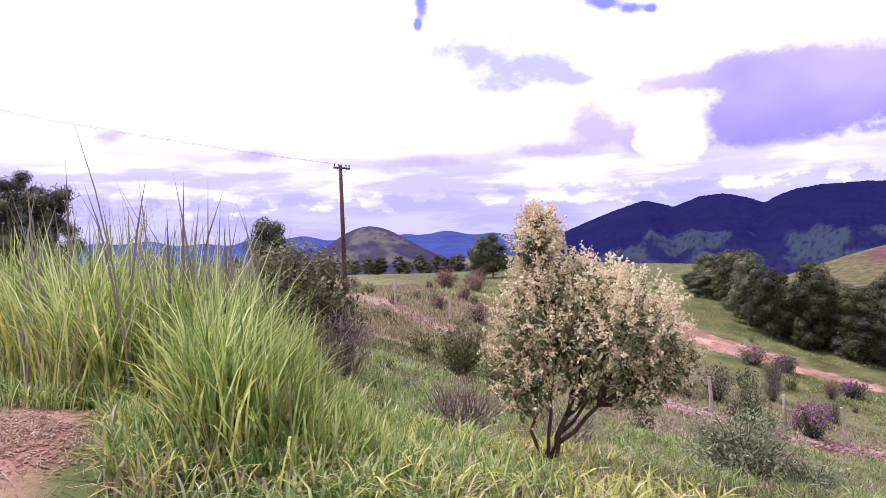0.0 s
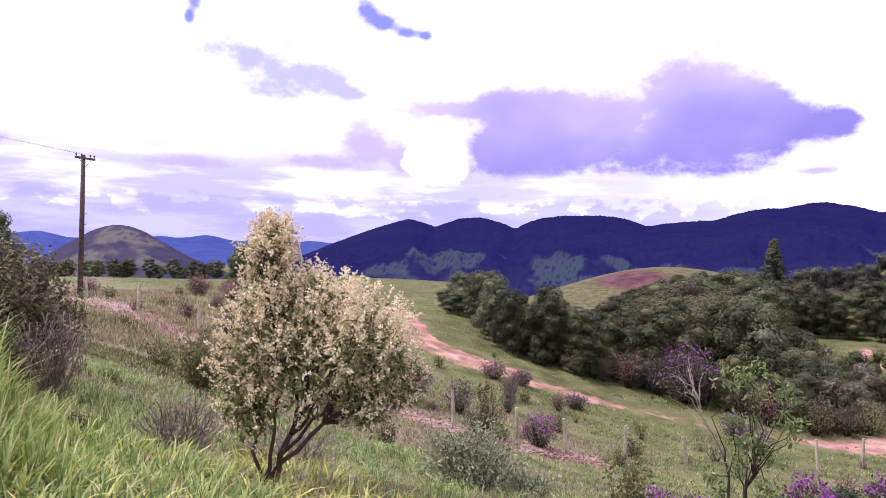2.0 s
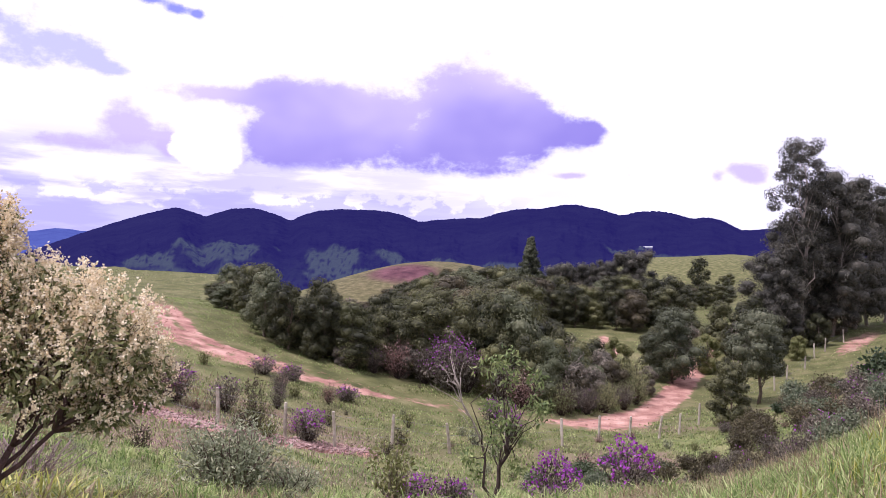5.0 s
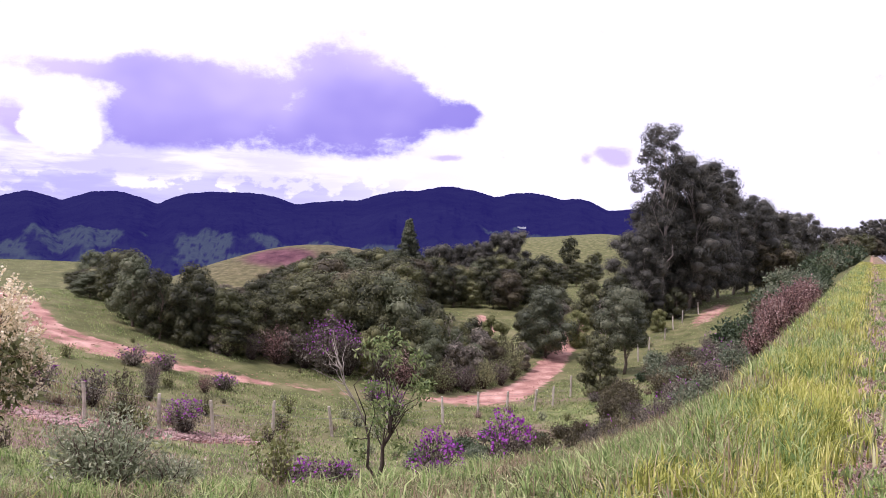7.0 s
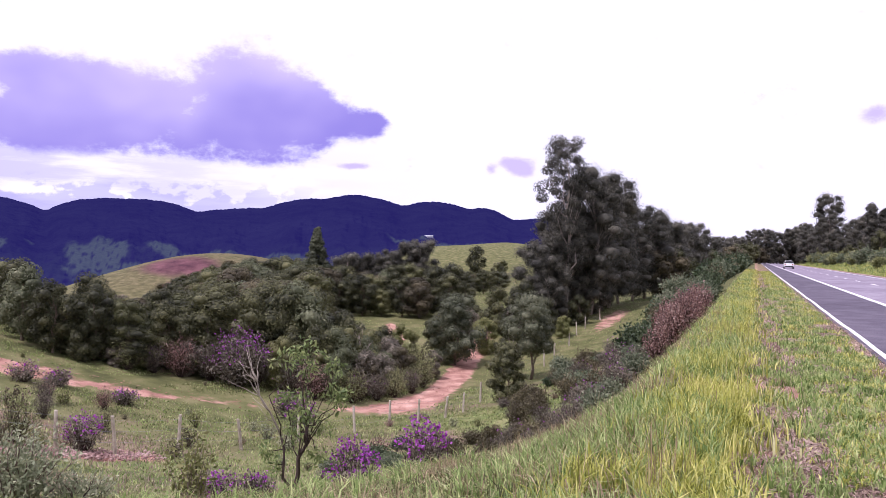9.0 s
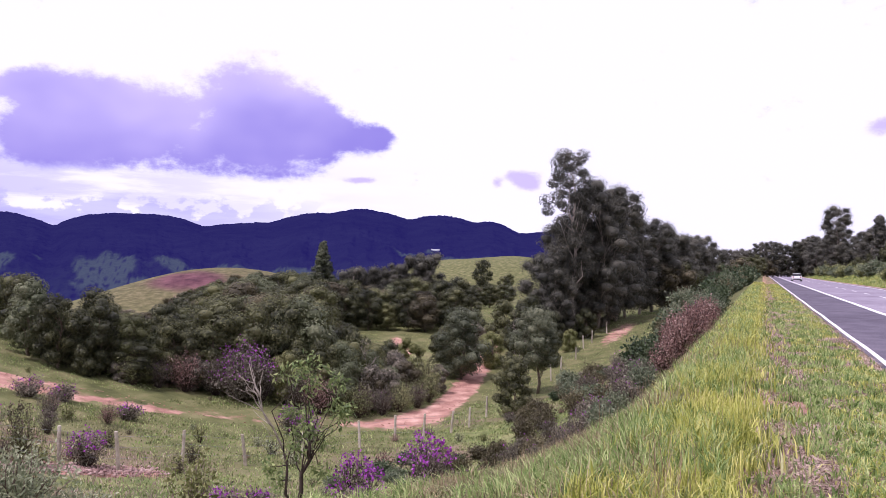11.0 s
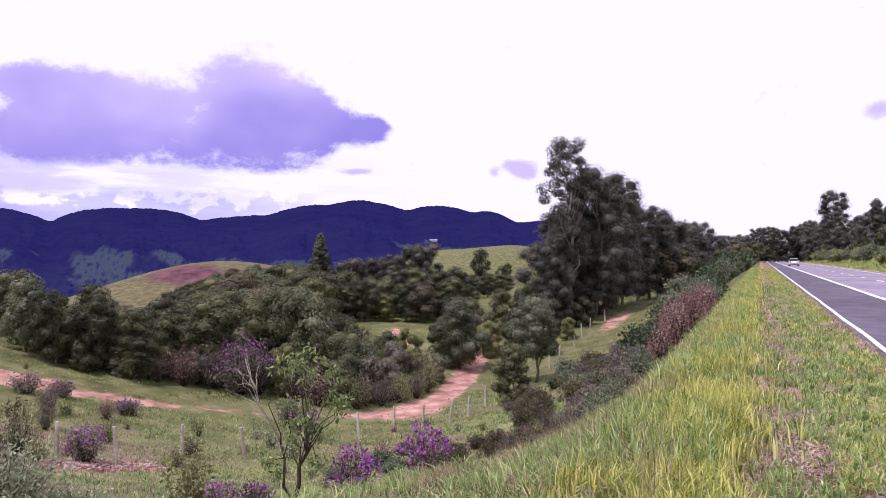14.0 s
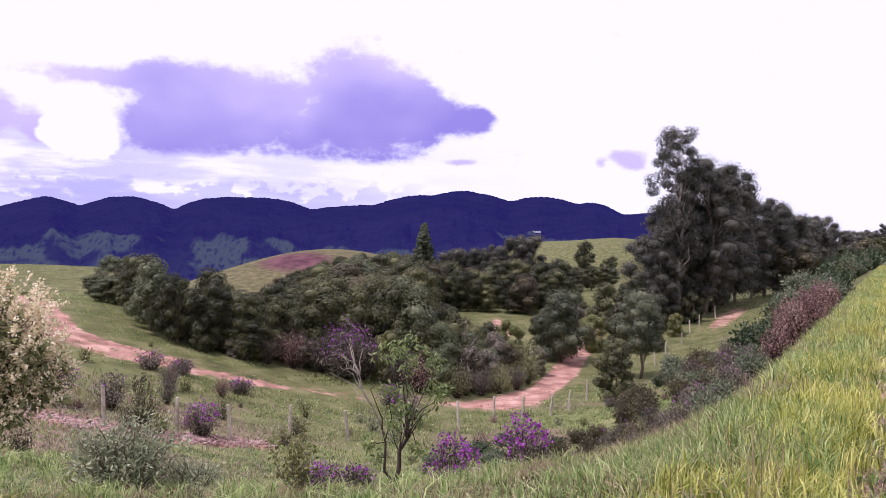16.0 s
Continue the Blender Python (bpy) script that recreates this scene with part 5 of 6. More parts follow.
# shrubs along the top of the roadside bank
CREST = "shrubs along the roadside bank"
crest = [build_shrub("roadside_shrub", (0, 0, 0), label, rng, 2.35 if mat is LEAF_RED else 1.6, 0.95, 50, 34 if mat is LEAF_RED else 60, leaf, mat, BARK_DARK, f, PURPLE, 0.09, "shrub", CREST, tips=0.15, wide=0.6) for label, mat, leaf, f in (
    ("red-leaved shrub on the roadside bank", LEAF_RED, 0.13, 0), ("grey-purple twiggy shrub on the roadside bank", LEAF_DUSK, 0.10, 12), ("broad-leaved green shrub on the roadside bank", LEAF_GREEN2, 0.19, 0), ("grey-leaved shrub on the roadside bank", LEAF_BANK, 0.17, 0), ("dull olive shrub on the roadside bank", LEAF_DARK, 0.12, 0))]
first = [True] * 5
for x, y, k, s in ((24, 6.2, 1, 0.55), (26, 6.8, 4, 0.6), (27.5, 5.6, 1, 0.75), (30, 6.4, 1, 0.8), (32, 5.4, 1, 0.8), (33.5, 6.8, 4, 0.9), (35, 5.2, 3, 0.75), (36.5, 6.4, 1, 0.9), (38, 4.6, 0, 0.8), (39.5, 5.9, 3, 0.85), (41, 4.2, 0, 1.0), (43, 6.4, 2, 1.2), (44, 4.6, 0, 1.1), (46, 3.9, 0, 1.1), (47, 6.2, 2, 1.25), (49, 4.2, 0, 1.15), (51, 3.7, 0, 1.0), (53, 5.4, 0, 1.2), (55, 3.6, 0, 1.1),
                   (57, 6, 2, 1.4), (60, 4.2, 0, 1.2), (62, 7, 4, 1.5), (65, 5, 1, 1.3), (68, 4, 3, 1.3), (70, 8, 2, 1.7), (74, 5, 3, 1.5), (78, 8, 3, 1.8), (80, 4.5, 2, 1.4), (86, 6, 3, 1.8), (92, 5, 2, 1.7), (96, 9, 3, 2.2), (100, 5, 4, 1.8), (108, 6, 2, 2.2), (118, 5, 3, 2.2), (130, 5, 2, 2.4), (145, 5, 4, 2.4), (160, 4, 2, 2.6), (180, 4, 3, 2.6), (205, 3.5, 2, 2.8), (235, 3, 4, 2.8),
                   *[(20 + 1.15 * i, 7.5 + 3.2 * math.sin(i * 2.4) + 0.08 * i, (1, 4, 3, 1, 4)[i % 5], 0.5 + 0.25 * abs(math.sin(i * 1.7)) + 0.008 * i) for i in range(30)], (20, 7.2, 4, 0.5), (22, 5.4, 1, 0.45), (29, 8.5, 4, 0.7), (33, 9, 1, 0.7), (38, 9, 4, 0.9), (43, 9.5, 1, 0.8), (19, 5.6, 1, 0.35)):
    m = pose(*spot(x, y, 0.05), 0, 0, rng.uniform(0, 360))
    ob = crest[k] if first[k] else copy_thing(crest[k], m)
    first[k] = False
    ob.matrix_basis = m @ Matrix.Diagonal((s, s, s * rng.uniform(0.9, 1.15), 1))

# thickets beyond the road
BEYOND = "bushes beyond the road"
for i in range(40):
    x = 66 + i * 5.4 + rng.normal(0, 1)
    y = -19.0 - 4.5 * rng.uniform(0, 1) + 0.012 * x
    k = int(rng.choice([0, 0, 0, 1, 2]))
    s = rng.uniform(0.6, 1.15) * (1 + 0.002 * x)
    ob = copy_thing(edge[k], pose(*spot(x, y, 0.05), 0, 0, rng.uniform(0, 360)))
    ob.matrix_basis = ob.matrix_basis.normalized() @ Matrix.Diagonal((s, s, s * rng.uniform(0.9, 1.5), 1))
    tagged(ob, "bush on the bank beyond the road", "bush", BEYOND)
pale = [build_shrub("bank_shrub", (0, 0, 0), label, rng, 2.4, 1.5, 40, 60, 0.30, mat, BARK, 0, None, 0.09, "shrub", "pale shrubs on the bank beyond the road", tips=0.15, wide=0.6) for label, mat in (("pale green shrub on the bank beyond the road", LEAF_BANK), ("olive-leaved shrub on the bank beyond the road", LEAF_SHRUB))]
for i in range(26):
    x = 72 + 7.2 * i + rng.normal(0, 1.5)
    m = pose(*spot(x, -15.2 - 2.4 * rng.uniform(0, 1) + 0.006 * x, 0.05), 0, 0, rng.uniform(0, 360))
    s = rng.uniform(0.55, 1.1)
    ob = pale[i] if i < 2 else copy_thing(pale[i % 2], m)
    ob.matrix_basis = m @ Matrix.Diagonal((s * 1.2, s * 1.2, s, 1))

# weeds dotted over the slopes and fields
WEEDS = "low weeds dotted over the slope"
weeds = [build_shrub("weed", (0, 0, 0), label, rng, 0.6, 0.35, 16, 18, 0.085, mat, BARK_DARK, category="weed", group=WEEDS, tips=0.2, stem_r=0.008) for label, mat in (("low dull-green weed on the slope", LEAF_DARK), ("low reddish weed on the slope", LEAF_RED), ("low olive weed on the slope", LEAF_OLIVE), ("low grey-green weed on the slope", LEAF_GREY))]
count = 0
while count < 110:
    x, y = (rng.uniform(0.5, 42), rng.uniform(6, 48)) if count < 80 else (rng.uniform(0.5, 9), rng.uniform(6.5, 16))
    if near_line(np.array([x]), np.array([y]), TRACK)[0] < 1.8 or math.hypot(x, y) < 7.2 or (x > 29 and y > 34):
        continue
    k = count if count < 4 else int(rng.choice([0, 1, 2, 3])) if count < 80 else int(rng.choice([0, 2, 3]))
    s = rng.uniform(0.5, 1.4) if math.hypot(x, y) > 17 else rng.uniform(0.3, 0.6)
    m = pose(*spot(x, y), 0, 0, rng.uniform(0, 360))
    ob = weeds[k] if count < 4 else copy_thing(weeds[k], m)
    ob.matrix_basis = m @ Matrix.Diagonal((s, s, s, 1))
    count += 1

# low green shrubs on the slope under the verge
for i in range(20):
    x, y = rng.uniform(19, 32), rng.uniform(8.5, 15.5)
    q = rng.uniform(0.25, 0.5)
    ob = copy_thing(crest[(2, 4, 2, 3)[i % 4]], pose(*spot(x, y, 0.05), 0, 0, rng.uniform(0, 360)))
    ob.matrix_basis = ob.matrix_basis.normalized() @ Matrix.Diagonal((q * 1.5, q * 1.5, q, 1))
    tagged(ob, "low green shrub on the slope under the verge", "shrub", "low shrubs under the verge")

# rough low growth between the fence and the foot of the verge
for i in range(34):
    x, y = rng.uniform(30, 64), rng.uniform(8.5, 14.5)
    q = rng.uniform(0.28, 0.6)
    ob = copy_thing(crest[(4, 1, 2, 3, 4)[i % 5]], pose(*spot(x, y, 0.05), 0, 0, rng.uniform(0, 360)))
    ob.matrix_basis = ob.matrix_basis.normalized() @ Matrix.Diagonal((q * 1.6, q * 1.6, q, 1))
    tagged(ob, "low rough shrub on the slope under the verge", "shrub", "low shrubs under the verge")

# shrubs and trees in the field behind the fence
for x, y, k, s in ((12.9, 49.5, 1, 0.9), (10.6, 35, 1, 0.65), (14, 46, 1, 0.7), (9.4, 38, 1, 0.5), (16, 52, 1, 0.8), (3.6, 56, 1, 1.0), (8, 62, 1, 0.8), (19, 64, 1, 0.7), (13.2, 31, 1, 0.8), (12, 42, 2, 0.5)):
    ob = copy_thing(crest[0], pose(*spot(x, y, 0.05), 0, 0, rng.uniform(0, 360)))
    ob.matrix_basis = ob.matrix_basis.normalized() @ Matrix.Diagonal((s * 1.1, s * 1.1, s * 0.75, 1))
    tagged(ob, "reddish bush in the dry field", "bush", "bushes in the dry field")
for i in range(34):
    x, y = rng.uniform(132, 186), rng.uniform(124, 147)
    k = (0, 1, 4, 4)[i % 4]
    q = rng.uniform(0.7, 1.6)
    ob = copy_thing(crest[k], pose(*spot(x, y, 0.05), 0, 0, rng.uniform(0, 360)))
    ob.matrix_basis = ob.matrix_basis.normalized() @ Matrix.Diagonal((q * 1.6, q * 1.6, q * 0.7, 1))
    tagged(ob, "low dull bush on the far hill", "bush", "low bushes on the far hill")
HEDGE = "far trees at the edge of the fields"
for i in range(30):
    a = -3 + i * 0.78 + rng.normal(0, 0.2)
    d = rng.uniform(150, 190)
    x, y = d * math.sin(radians(a)), d * math.cos(radians(a))
    ob = copy_thing(kinds[int(rng.integers(0, 4))], pose(*spot(x, y, 0.2), 0, 0, rng.uniform(0, 360)))
    s = rng.uniform(0.5, 0.95)
    ob.matrix_basis = ob.matrix_basis.normalized() @ Matrix.Diagonal((s, s, s * 0.8, 1))
    tagged(ob, "dark tree far off at the edge of the field", "tree", HEDGE).name = "field_tree"
for x, y, k, s, label in ((1.5, 69, 3, 1.08, "dark tree standing in the field behind the tall grass"), (31, 97, 3, 0.9, "dark tree at the end of the dry field"), (33, 99, 1, 0.8, "dark tree at the end of the dry field"), (27, 60, 0, 0.2, "small dark bush in the meadow")):
    ob = copy_thing(kinds[k], pose(*spot(x, y, 0.1), 0, 0, rng.uniform(0, 360)))
    ob.matrix_basis = ob.matrix_basis.normalized() @ Matrix.Diagonal((s, s, s * 1.2, 1))
    tagged(ob, label, "tree", "single trees in the fields").name = "field_tree"
for x, y, k, s in ((-16.5, 57, 2, 0.66), (-14.6, 58, 3, 0.76), (-18, 60, 3, 0.75)):
    ob = copy_thing(eucs[k], pose(*spot(x, y, 0.1), 0, 0, rng.uniform(0, 360)))
    ob.matrix_basis = ob.matrix_basis.normalized() @ Matrix.Diagonal((s, s, s, 1))
for i in range(26):
    x, y = 150 + i * 6 + rng.normal(0, 2), 84 + rng.normal(0, 3) + i * 0.6
    ob = copy_thing(kinds[int(rng.integers(0, 5))], pose(*spot(x, y, 0.2), 0, 0, rng.uniform(0, 360)))
    s = rng.uniform(0.7, 1.3)
    ob.matrix_basis = ob.matrix_basis.normalized() @ Matrix.Diagonal((s, s, s, 1))
    tagged(ob, "dark tree far off at the edge of the field", "tree", HEDGE).name = "field_tree"


# ---- fence, poles and wires ----
def fence(name, posts, label, height=1.35, wires=3):
    ob = tagged(new(name), label, "fence")
    r = random.Random(4)
    tops = []
    for x, y in posts:
        h = height * r.uniform(0.9, 1.08)
        dx, dy = r.uniform(-0.07, 0.07), r.uniform(-0.07, 0.07)
        z = gz(x, y)
        path = [(x - dx, y - dy, z - 0.2, 0.074), (x - 0.3 * dx, y + 0.2 * dy, z + h * 0.5, 0.068), (x + dx, y + dy, z + h - 0.02, 0.064), (x + dx, y + dy, z + h, 0.056)]
        mesh_object("post", *tubes([path], 8), POST_WOOD, ob)
        tops.append([(x + dx * (2 * k - 1), y + dy * (2 * k - 1) - 0.06, z + h * k) for k in (0.88, 0.6, 0.32)[:wires]])
    for k in range(wires):
        for a, b in zip(tops, tops[1:]):
            p, q = Vector(a[k]), Vector(b[k])
            line = [(*(p.lerp(q, t) - Vector((0, 0, 0.05 * math.sin(math.pi * t)))), 0.0035) for t in (0, 0.25, 0.5, 0.75, 1)]
            mesh_object("wire", *tubes([line], 4), STEEL, ob)
    return ob


fence("fence", [(4.9, 54), (5.7, 45.5), (7.2, 38.6), (9.0, 34.2), (11.6, 28.8), (14.2, 25.2), (15.9, 23.6), (18.1, 22.4), (19.5, 21.2), (23.2, 21.6), (25.4, 20.3), (29.2, 19.9), (33.6, 19.4), (36.9, 19.0), (38.6, 18.0), (40.4, 17.0), (42.2, 16.6), (45.8, 16.8)], "wire fence on weathered pale wooden posts down the slope")
fence("fence", [(58.6, 18.4), (62.2, 18.0), (64, 17.4), (69.2, 17.8), (74.4, 17.6), (80.4, 18.2), (84, 18.0), (90, 17.5)], "wire fence on weathered pale wooden posts beside the grove")


def power_pole(at, height, turn):
    ob = thing("power_pole", at, "tall dark wooden power pole with a short crossarm", "power pole", turn=turn)
    mesh_object("pole", *tubes([[(0, 0, -0.4, 0.17), (0, 0, height * 0.5, 0.145), (0, 0, height - 0.05, 0.115), (0, 0, height, 0.09)]], 10), POLE_WOOD, ob, smooth=True)
    bm = bmesh.new()
    bmesh.ops.create_cube(bm, size=1, matrix=pose(0, -0.15, height - 0.22) @ Matrix.Diagonal((1.35, 0.1, 0.12, 1)))
    bmesh.ops.bevel(bm, geom=bm.edges[:], offset=0.012, segments=1, affect="EDGES")
    part("crossarm", bm, POLE_WOOD, ob)
    for sx in (-1, 1):
        mesh_object("brace", *tubes([[(sx * 0.42, -0.16, height - 0.25, 0.016), (sx * 0.02, -0.13, height - 0.75, 0.016)]], 5), STEEL, ob)
    for x in (-0.6, -0.25, 0.35, 0.62):
        mesh_object("insulator", *tubes([[(x, -0.15, height - 0.16, 0.02), (x, -0.15, height - 0.08, 0.02), (x, -0.15, height - 0.075, 0.06), (x, -0.15, height - 0.03, 0.045), (x, -0.15, height - 0.025, 0.06), (x, -0.15, height + 0.03, 0.025)]], 8), CERAMIC, ob)
    for k in range(7):
        z = 1.2 + 0.62 * k
        mesh_object("step", *tubes([[(0.05, -0.1, z, 0.018), (0.05, -0.3, z, 0.018), (0.05, -0.3, z + 0.08, 0.018)]], 5), STEEL, ob)
    return ob


POLE_A, POLE_B = (5.65, 47.7, gz(5.65, 47.7)), (-31.0, 24.0, gz(-31, 24))
power_pole(POLE_A, 8.4, 32)
power_pole(POLE_B, 12.0, 32)
for k, off in enumerate((-0.6, -0.25, 0.35, 0.62)):
    c, s = math.cos(radians(32)), math.sin(radians(32))
    p, q = [Vector((b[0] + off * c, b[1] + off * s, b[2] + h + 0.03)) for b, h in ((POLE_A, 8.4), (POLE_B, 12.0))]
    line = [(*(p.lerp(q, t) - Vector((0, 0, 0.7 * 4 * t * (1 - t)))), 0.0032) for t in [i / 14 for i in range(15)]]
    tagged(mesh_object("power_line", *tubes([line], 5), STEEL), "grey overhead power line between two poles", "cable", "power lines")


# ---- grass ----
def scatter(n, x0, x1, y0, y1, r, near=4.0):
    """Points over a stretch of ground, denser towards the camera's standpoint."""
    x = x0 - near + near * ((x1 - x0 + near) / near) ** r.uniform(0, 1, n)
    return np.column_stack([x, r.uniform(y0, y1, n)])


def turf(name, xy, height, width, mat, label, r, lean=0.5, grow=0.05):
    d = np.hypot(xy[:, 0], xy[:, 1])
    verts, faces = blades(xy, height * np.ones(len(xy)), width * (1 + grow * d), r, lean)
    ob = mesh_object(name, verts, faces, mat)
    return tagged(ob, label, "grass", kind="stuff")


r = np.random.default_rng(3)


def patchy(xy, scale, level, seed=0.0, below=False):
    """Keeps the points where a smooth noise is above the level, or below it."""
    keep = np.array([noise.noise((a * scale, b * scale, seed)) > level for a, b in xy])
    return xy[~keep] if below else xy[keep]


# mown verge beside the road
def off_worn_line(xy):
    """Thins the grass along the worn line at the foot of the uncut strip."""
    return xy[(abs(xy[:, 1] + 0.2 + 0.08 * np.sin(0.9 * xy[:, 0])) > 0.4) | (r.uniform(0, 1, len(xy)) < 0.12)]


turf("verge_grass", off_worn_line(patchy(scatter(70000, 3.0, 110, -1.85, 0.5, r, 5), 1.1, 0.0)), 0.10, 0.0055, GRASS_GREEN, "short green grass of the mown road verge", r, 0.9)
turf("verge_grass_yellow", off_worn_line(patchy(scatter(45000, 3.0, 110, -1.7, 0.7, r, 5), 0.9, 0.0, 3)), 0.12, 0.0055, GRASS_YELLOW, "short yellowish grass of the mown road verge", r, 0.9)
turf("cut_grass", patchy(scatter(60000, 3.0, 70, -1.9, 0.35, r, 5), 1.1, 0.05, 0.0, True), 0.06, 0.006, GRASS_BROWN, "dry brown cut grass lying on the verge", r, 3.0)
turf("worn_line_straw", np.column_stack([scatter(16000, 3.0, 60, 0, 1, r, 5)[:, 0], r.normal(-0.2, 0.2, 16000)]), 0.05, 0.006, GRASS_BROWN, "flattened brown straw along the worn line", r, 3.0)
far_bank = np.column_stack([40 + 210 * r.uniform(0, 1, 26000) ** 1.6, r.uniform(-19, -11.9, 26000)])
turf("far_bank_grass", far_bank[:16000], 0.42, 0.012, GRASS_GREEN, "rough green grass on the bank beyond the road", r, 0.8, 0.02)
turf("far_bank_grass_yellow", far_bank[16000:], 0.40, 0.012, GRASS_YELLOW, "rough yellowish grass on the bank beyond the road", r, 0.8, 0.02)
around = np.column_stack([4.6 - 13.6 * r.uniform(0, 1, 60000), r.uniform(-1.85, 5.2, 60000)])
around = around[(around[:, 0] < 3.2 + 0.7 * r.normal(0, 1, len(around))) & ~((around[:, 1] > 4.2) & (around[:, 0] < -0.9))]
turf("standpoint_straw", around[::4] + 0.03, 0.08, 0.006, GRASS_BROWN, "brown cut grass round the standpoint", r, 2.0)
turf("standpoint_grass", around, 0.12, 0.006, GRASS_GREEN, "short grass of the verge round the standpoint", r, 0.9)
tufts = scatter(420, 3.2, 45, -1.6, 0.3, r, 5)
tufts = (tufts[:, None, :] + r.normal(0, 0.07, (len(tufts), 34, 2))).reshape(-1, 2)
turf("verge_tufts", tufts, 0.15, 0.0075, GRASS_GREEN, "bright green tufts in the mown verge", r, 0.9)
mats = scatter(520, 3.2, 45, -1.7, 0.25, r, 5)
mats = (mats[:, None, :] + r.normal(0, 0.14, (len(mats), 90, 2)) * np.array([1.1, 1.0])).reshape(-1, 2)
turf("mown_litter", mats, 0.08, 0.008, GRASS_BROWN, "mats of brown mown litter on the verge", r, 3.0)
turf("gravel_edge_grass", scatter(9000, 3.2, 90, -2.0, -1.75, r, 5), 0.03, 0.006, GRASS_DRY, "dry litter along the edge of the asphalt", r, 3.0)
# the uncut strip along the top of the bank
strip_xy = scatter(45000, 2.4, 120, 0.0, 1.0, r, 4)
strip_xy[:, 1] = r.normal(0.75, 0.40, len(strip_xy)) + 0.13 * np.sin(strip_xy[:, 0] * 1.3) + 0.10 * np.sin(strip_xy[:, 0] * 0.47 + 1)
turf("tall_verge_grass_pale", patchy(strip_xy[:14000], 1.2, -0.05, 15), 0.22, 0.008, GRASS_DULL, "knee-high pale grass along the top of the bank", r, 0.9)
strip_xy = patchy(strip_xy[14000:38000], 0.9, -0.05, 6)
turf("tall_verge_grass", strip_xy, 0.27, 0.0070, GRASS_YELLOW, "knee-high yellow-green grass along the top of the bank", r, 0.6)
turf("tall_verge_grass_green", patchy(scatter(30000, 2.4, 90, 0.3, 2.4, r, 4), 0.5, -0.1, 9), 0.30, 0.007, GRASS_GREEN, "knee-high green grass along the top of the bank", r, 0.7)
turf("bank_grass", scatter(32000, 1.5, 80, 1.5, 5.5, r, 5), 0.15, 0.0065, GRASS_DULL, "rough dull grass on the upper bank", r, 0.9)
turf("bank_grass_green", patchy(scatter(42000, 1.5, 80, 1.5, 7.5, r, 5), 0.5, -0.15, 50), 0.22, 0.0075, GRASS_GREEN_DEEP, "rough green grass on the upper bank", r, 0.9)
turf("bank_straw", patchy(scatter(15000, 1.5, 60, 0.8, 4.0, r, 5), 0.7, 0.0, 4), 0.30, 0.0035, GRASS_DRY, "dry seed stalks along the edge of the bank", r, 0.5)
# broad arching blades in tufts, nearest the standpoint
def near_tufts(name, n, x1, y0, y1, each, height, width, arch, mat, label, seed):
    """Tufts of arching blades, taller and thicker in some patches, missing in others."""
    c = off_worn_line(patchy(scatter(n, 3.0, x1, y0, y1, r, 4), 0.8, -0.22, seed))
    lush = np.array([0.85 + 0.75 * noise.noise((u * 0.6, v * 0.6, seed + 5)) for u, v in c])
    p = (c[:, None, :] + r.normal(0, 0.075, (len(c), each, 2))).reshape(-1, 2)
    high = np.repeat(height * lush * r.uniform(0.6, 1.2, len(c)), each)
    root = np.column_stack([p, ground_z(p[:, 0], p[:, 1]) - 0.02])
    tagged(mesh_object(name, *long_blades(root, high, width, r, arch, 3), mat), label, "grass", kind="stuff")


near_tufts("strip_tufts_yellow", 420, 30, 0.15, 0.9, 22, 0.40, 0.0050, 0.55, GRASS_YELLOW, "arching yellow-green tufts of the uncut strip", 61)
near_tufts("strip_tufts_green", 900, 22, 0.3, 3.4, 18, 0.26, 0.0075, 1.0, GRASS_GREEN, "arching green tufts of the uncut strip", 62)
near_tufts("strip_straw", 520, 22, 0.5, 4.5, 10, 0.28, 0.006, 1.2, GRASS_DRY, "bent straw leaves among the uncut grass", 63)
near_tufts("bank_tufts", 620, 22, 1.4, 5.0, 14, 0.24, 0.005, 1.1, GRASS_DULL, "dull arching tufts of the upper bank", 64)
near_tufts("leafy_grass", 1100, 16, 0.5, 4.0, 14, 0.18, 0.0105, 1.2, GRASS_GREEN, "short broad-leaved grass on the edge of the bank", 66)
near_tufts("leafy_grass_pale", 900, 16, 0.7, 4.5, 12, 0.18, 0.0095, 1.3, GRASS_PALE, "short pale broad-leaved grass on the edge of the bank", 67)
near_tufts("mown_tufts_bright", 520, 24, -1.7, 0.1, 24, 0.15, 0.0075, 1.0, GRASS_GREEN, "bright leafy tufts in the mown verge", 68)
near_tufts("mown_tufts_yellow", 260, 30, -1.7, 0.1, 20, 0.14, 0.0070, 1.0, GRASS_YELLOW, "yellowish leafy tufts in the mown verge", 69)
near_tufts("strip_seed_stalks", 300, 40, 0.3, 2.2, 7, 0.58, 0.0022, 0.35, GRASS_DRY, "thin dry seed stalks above the uncut grass", 65)
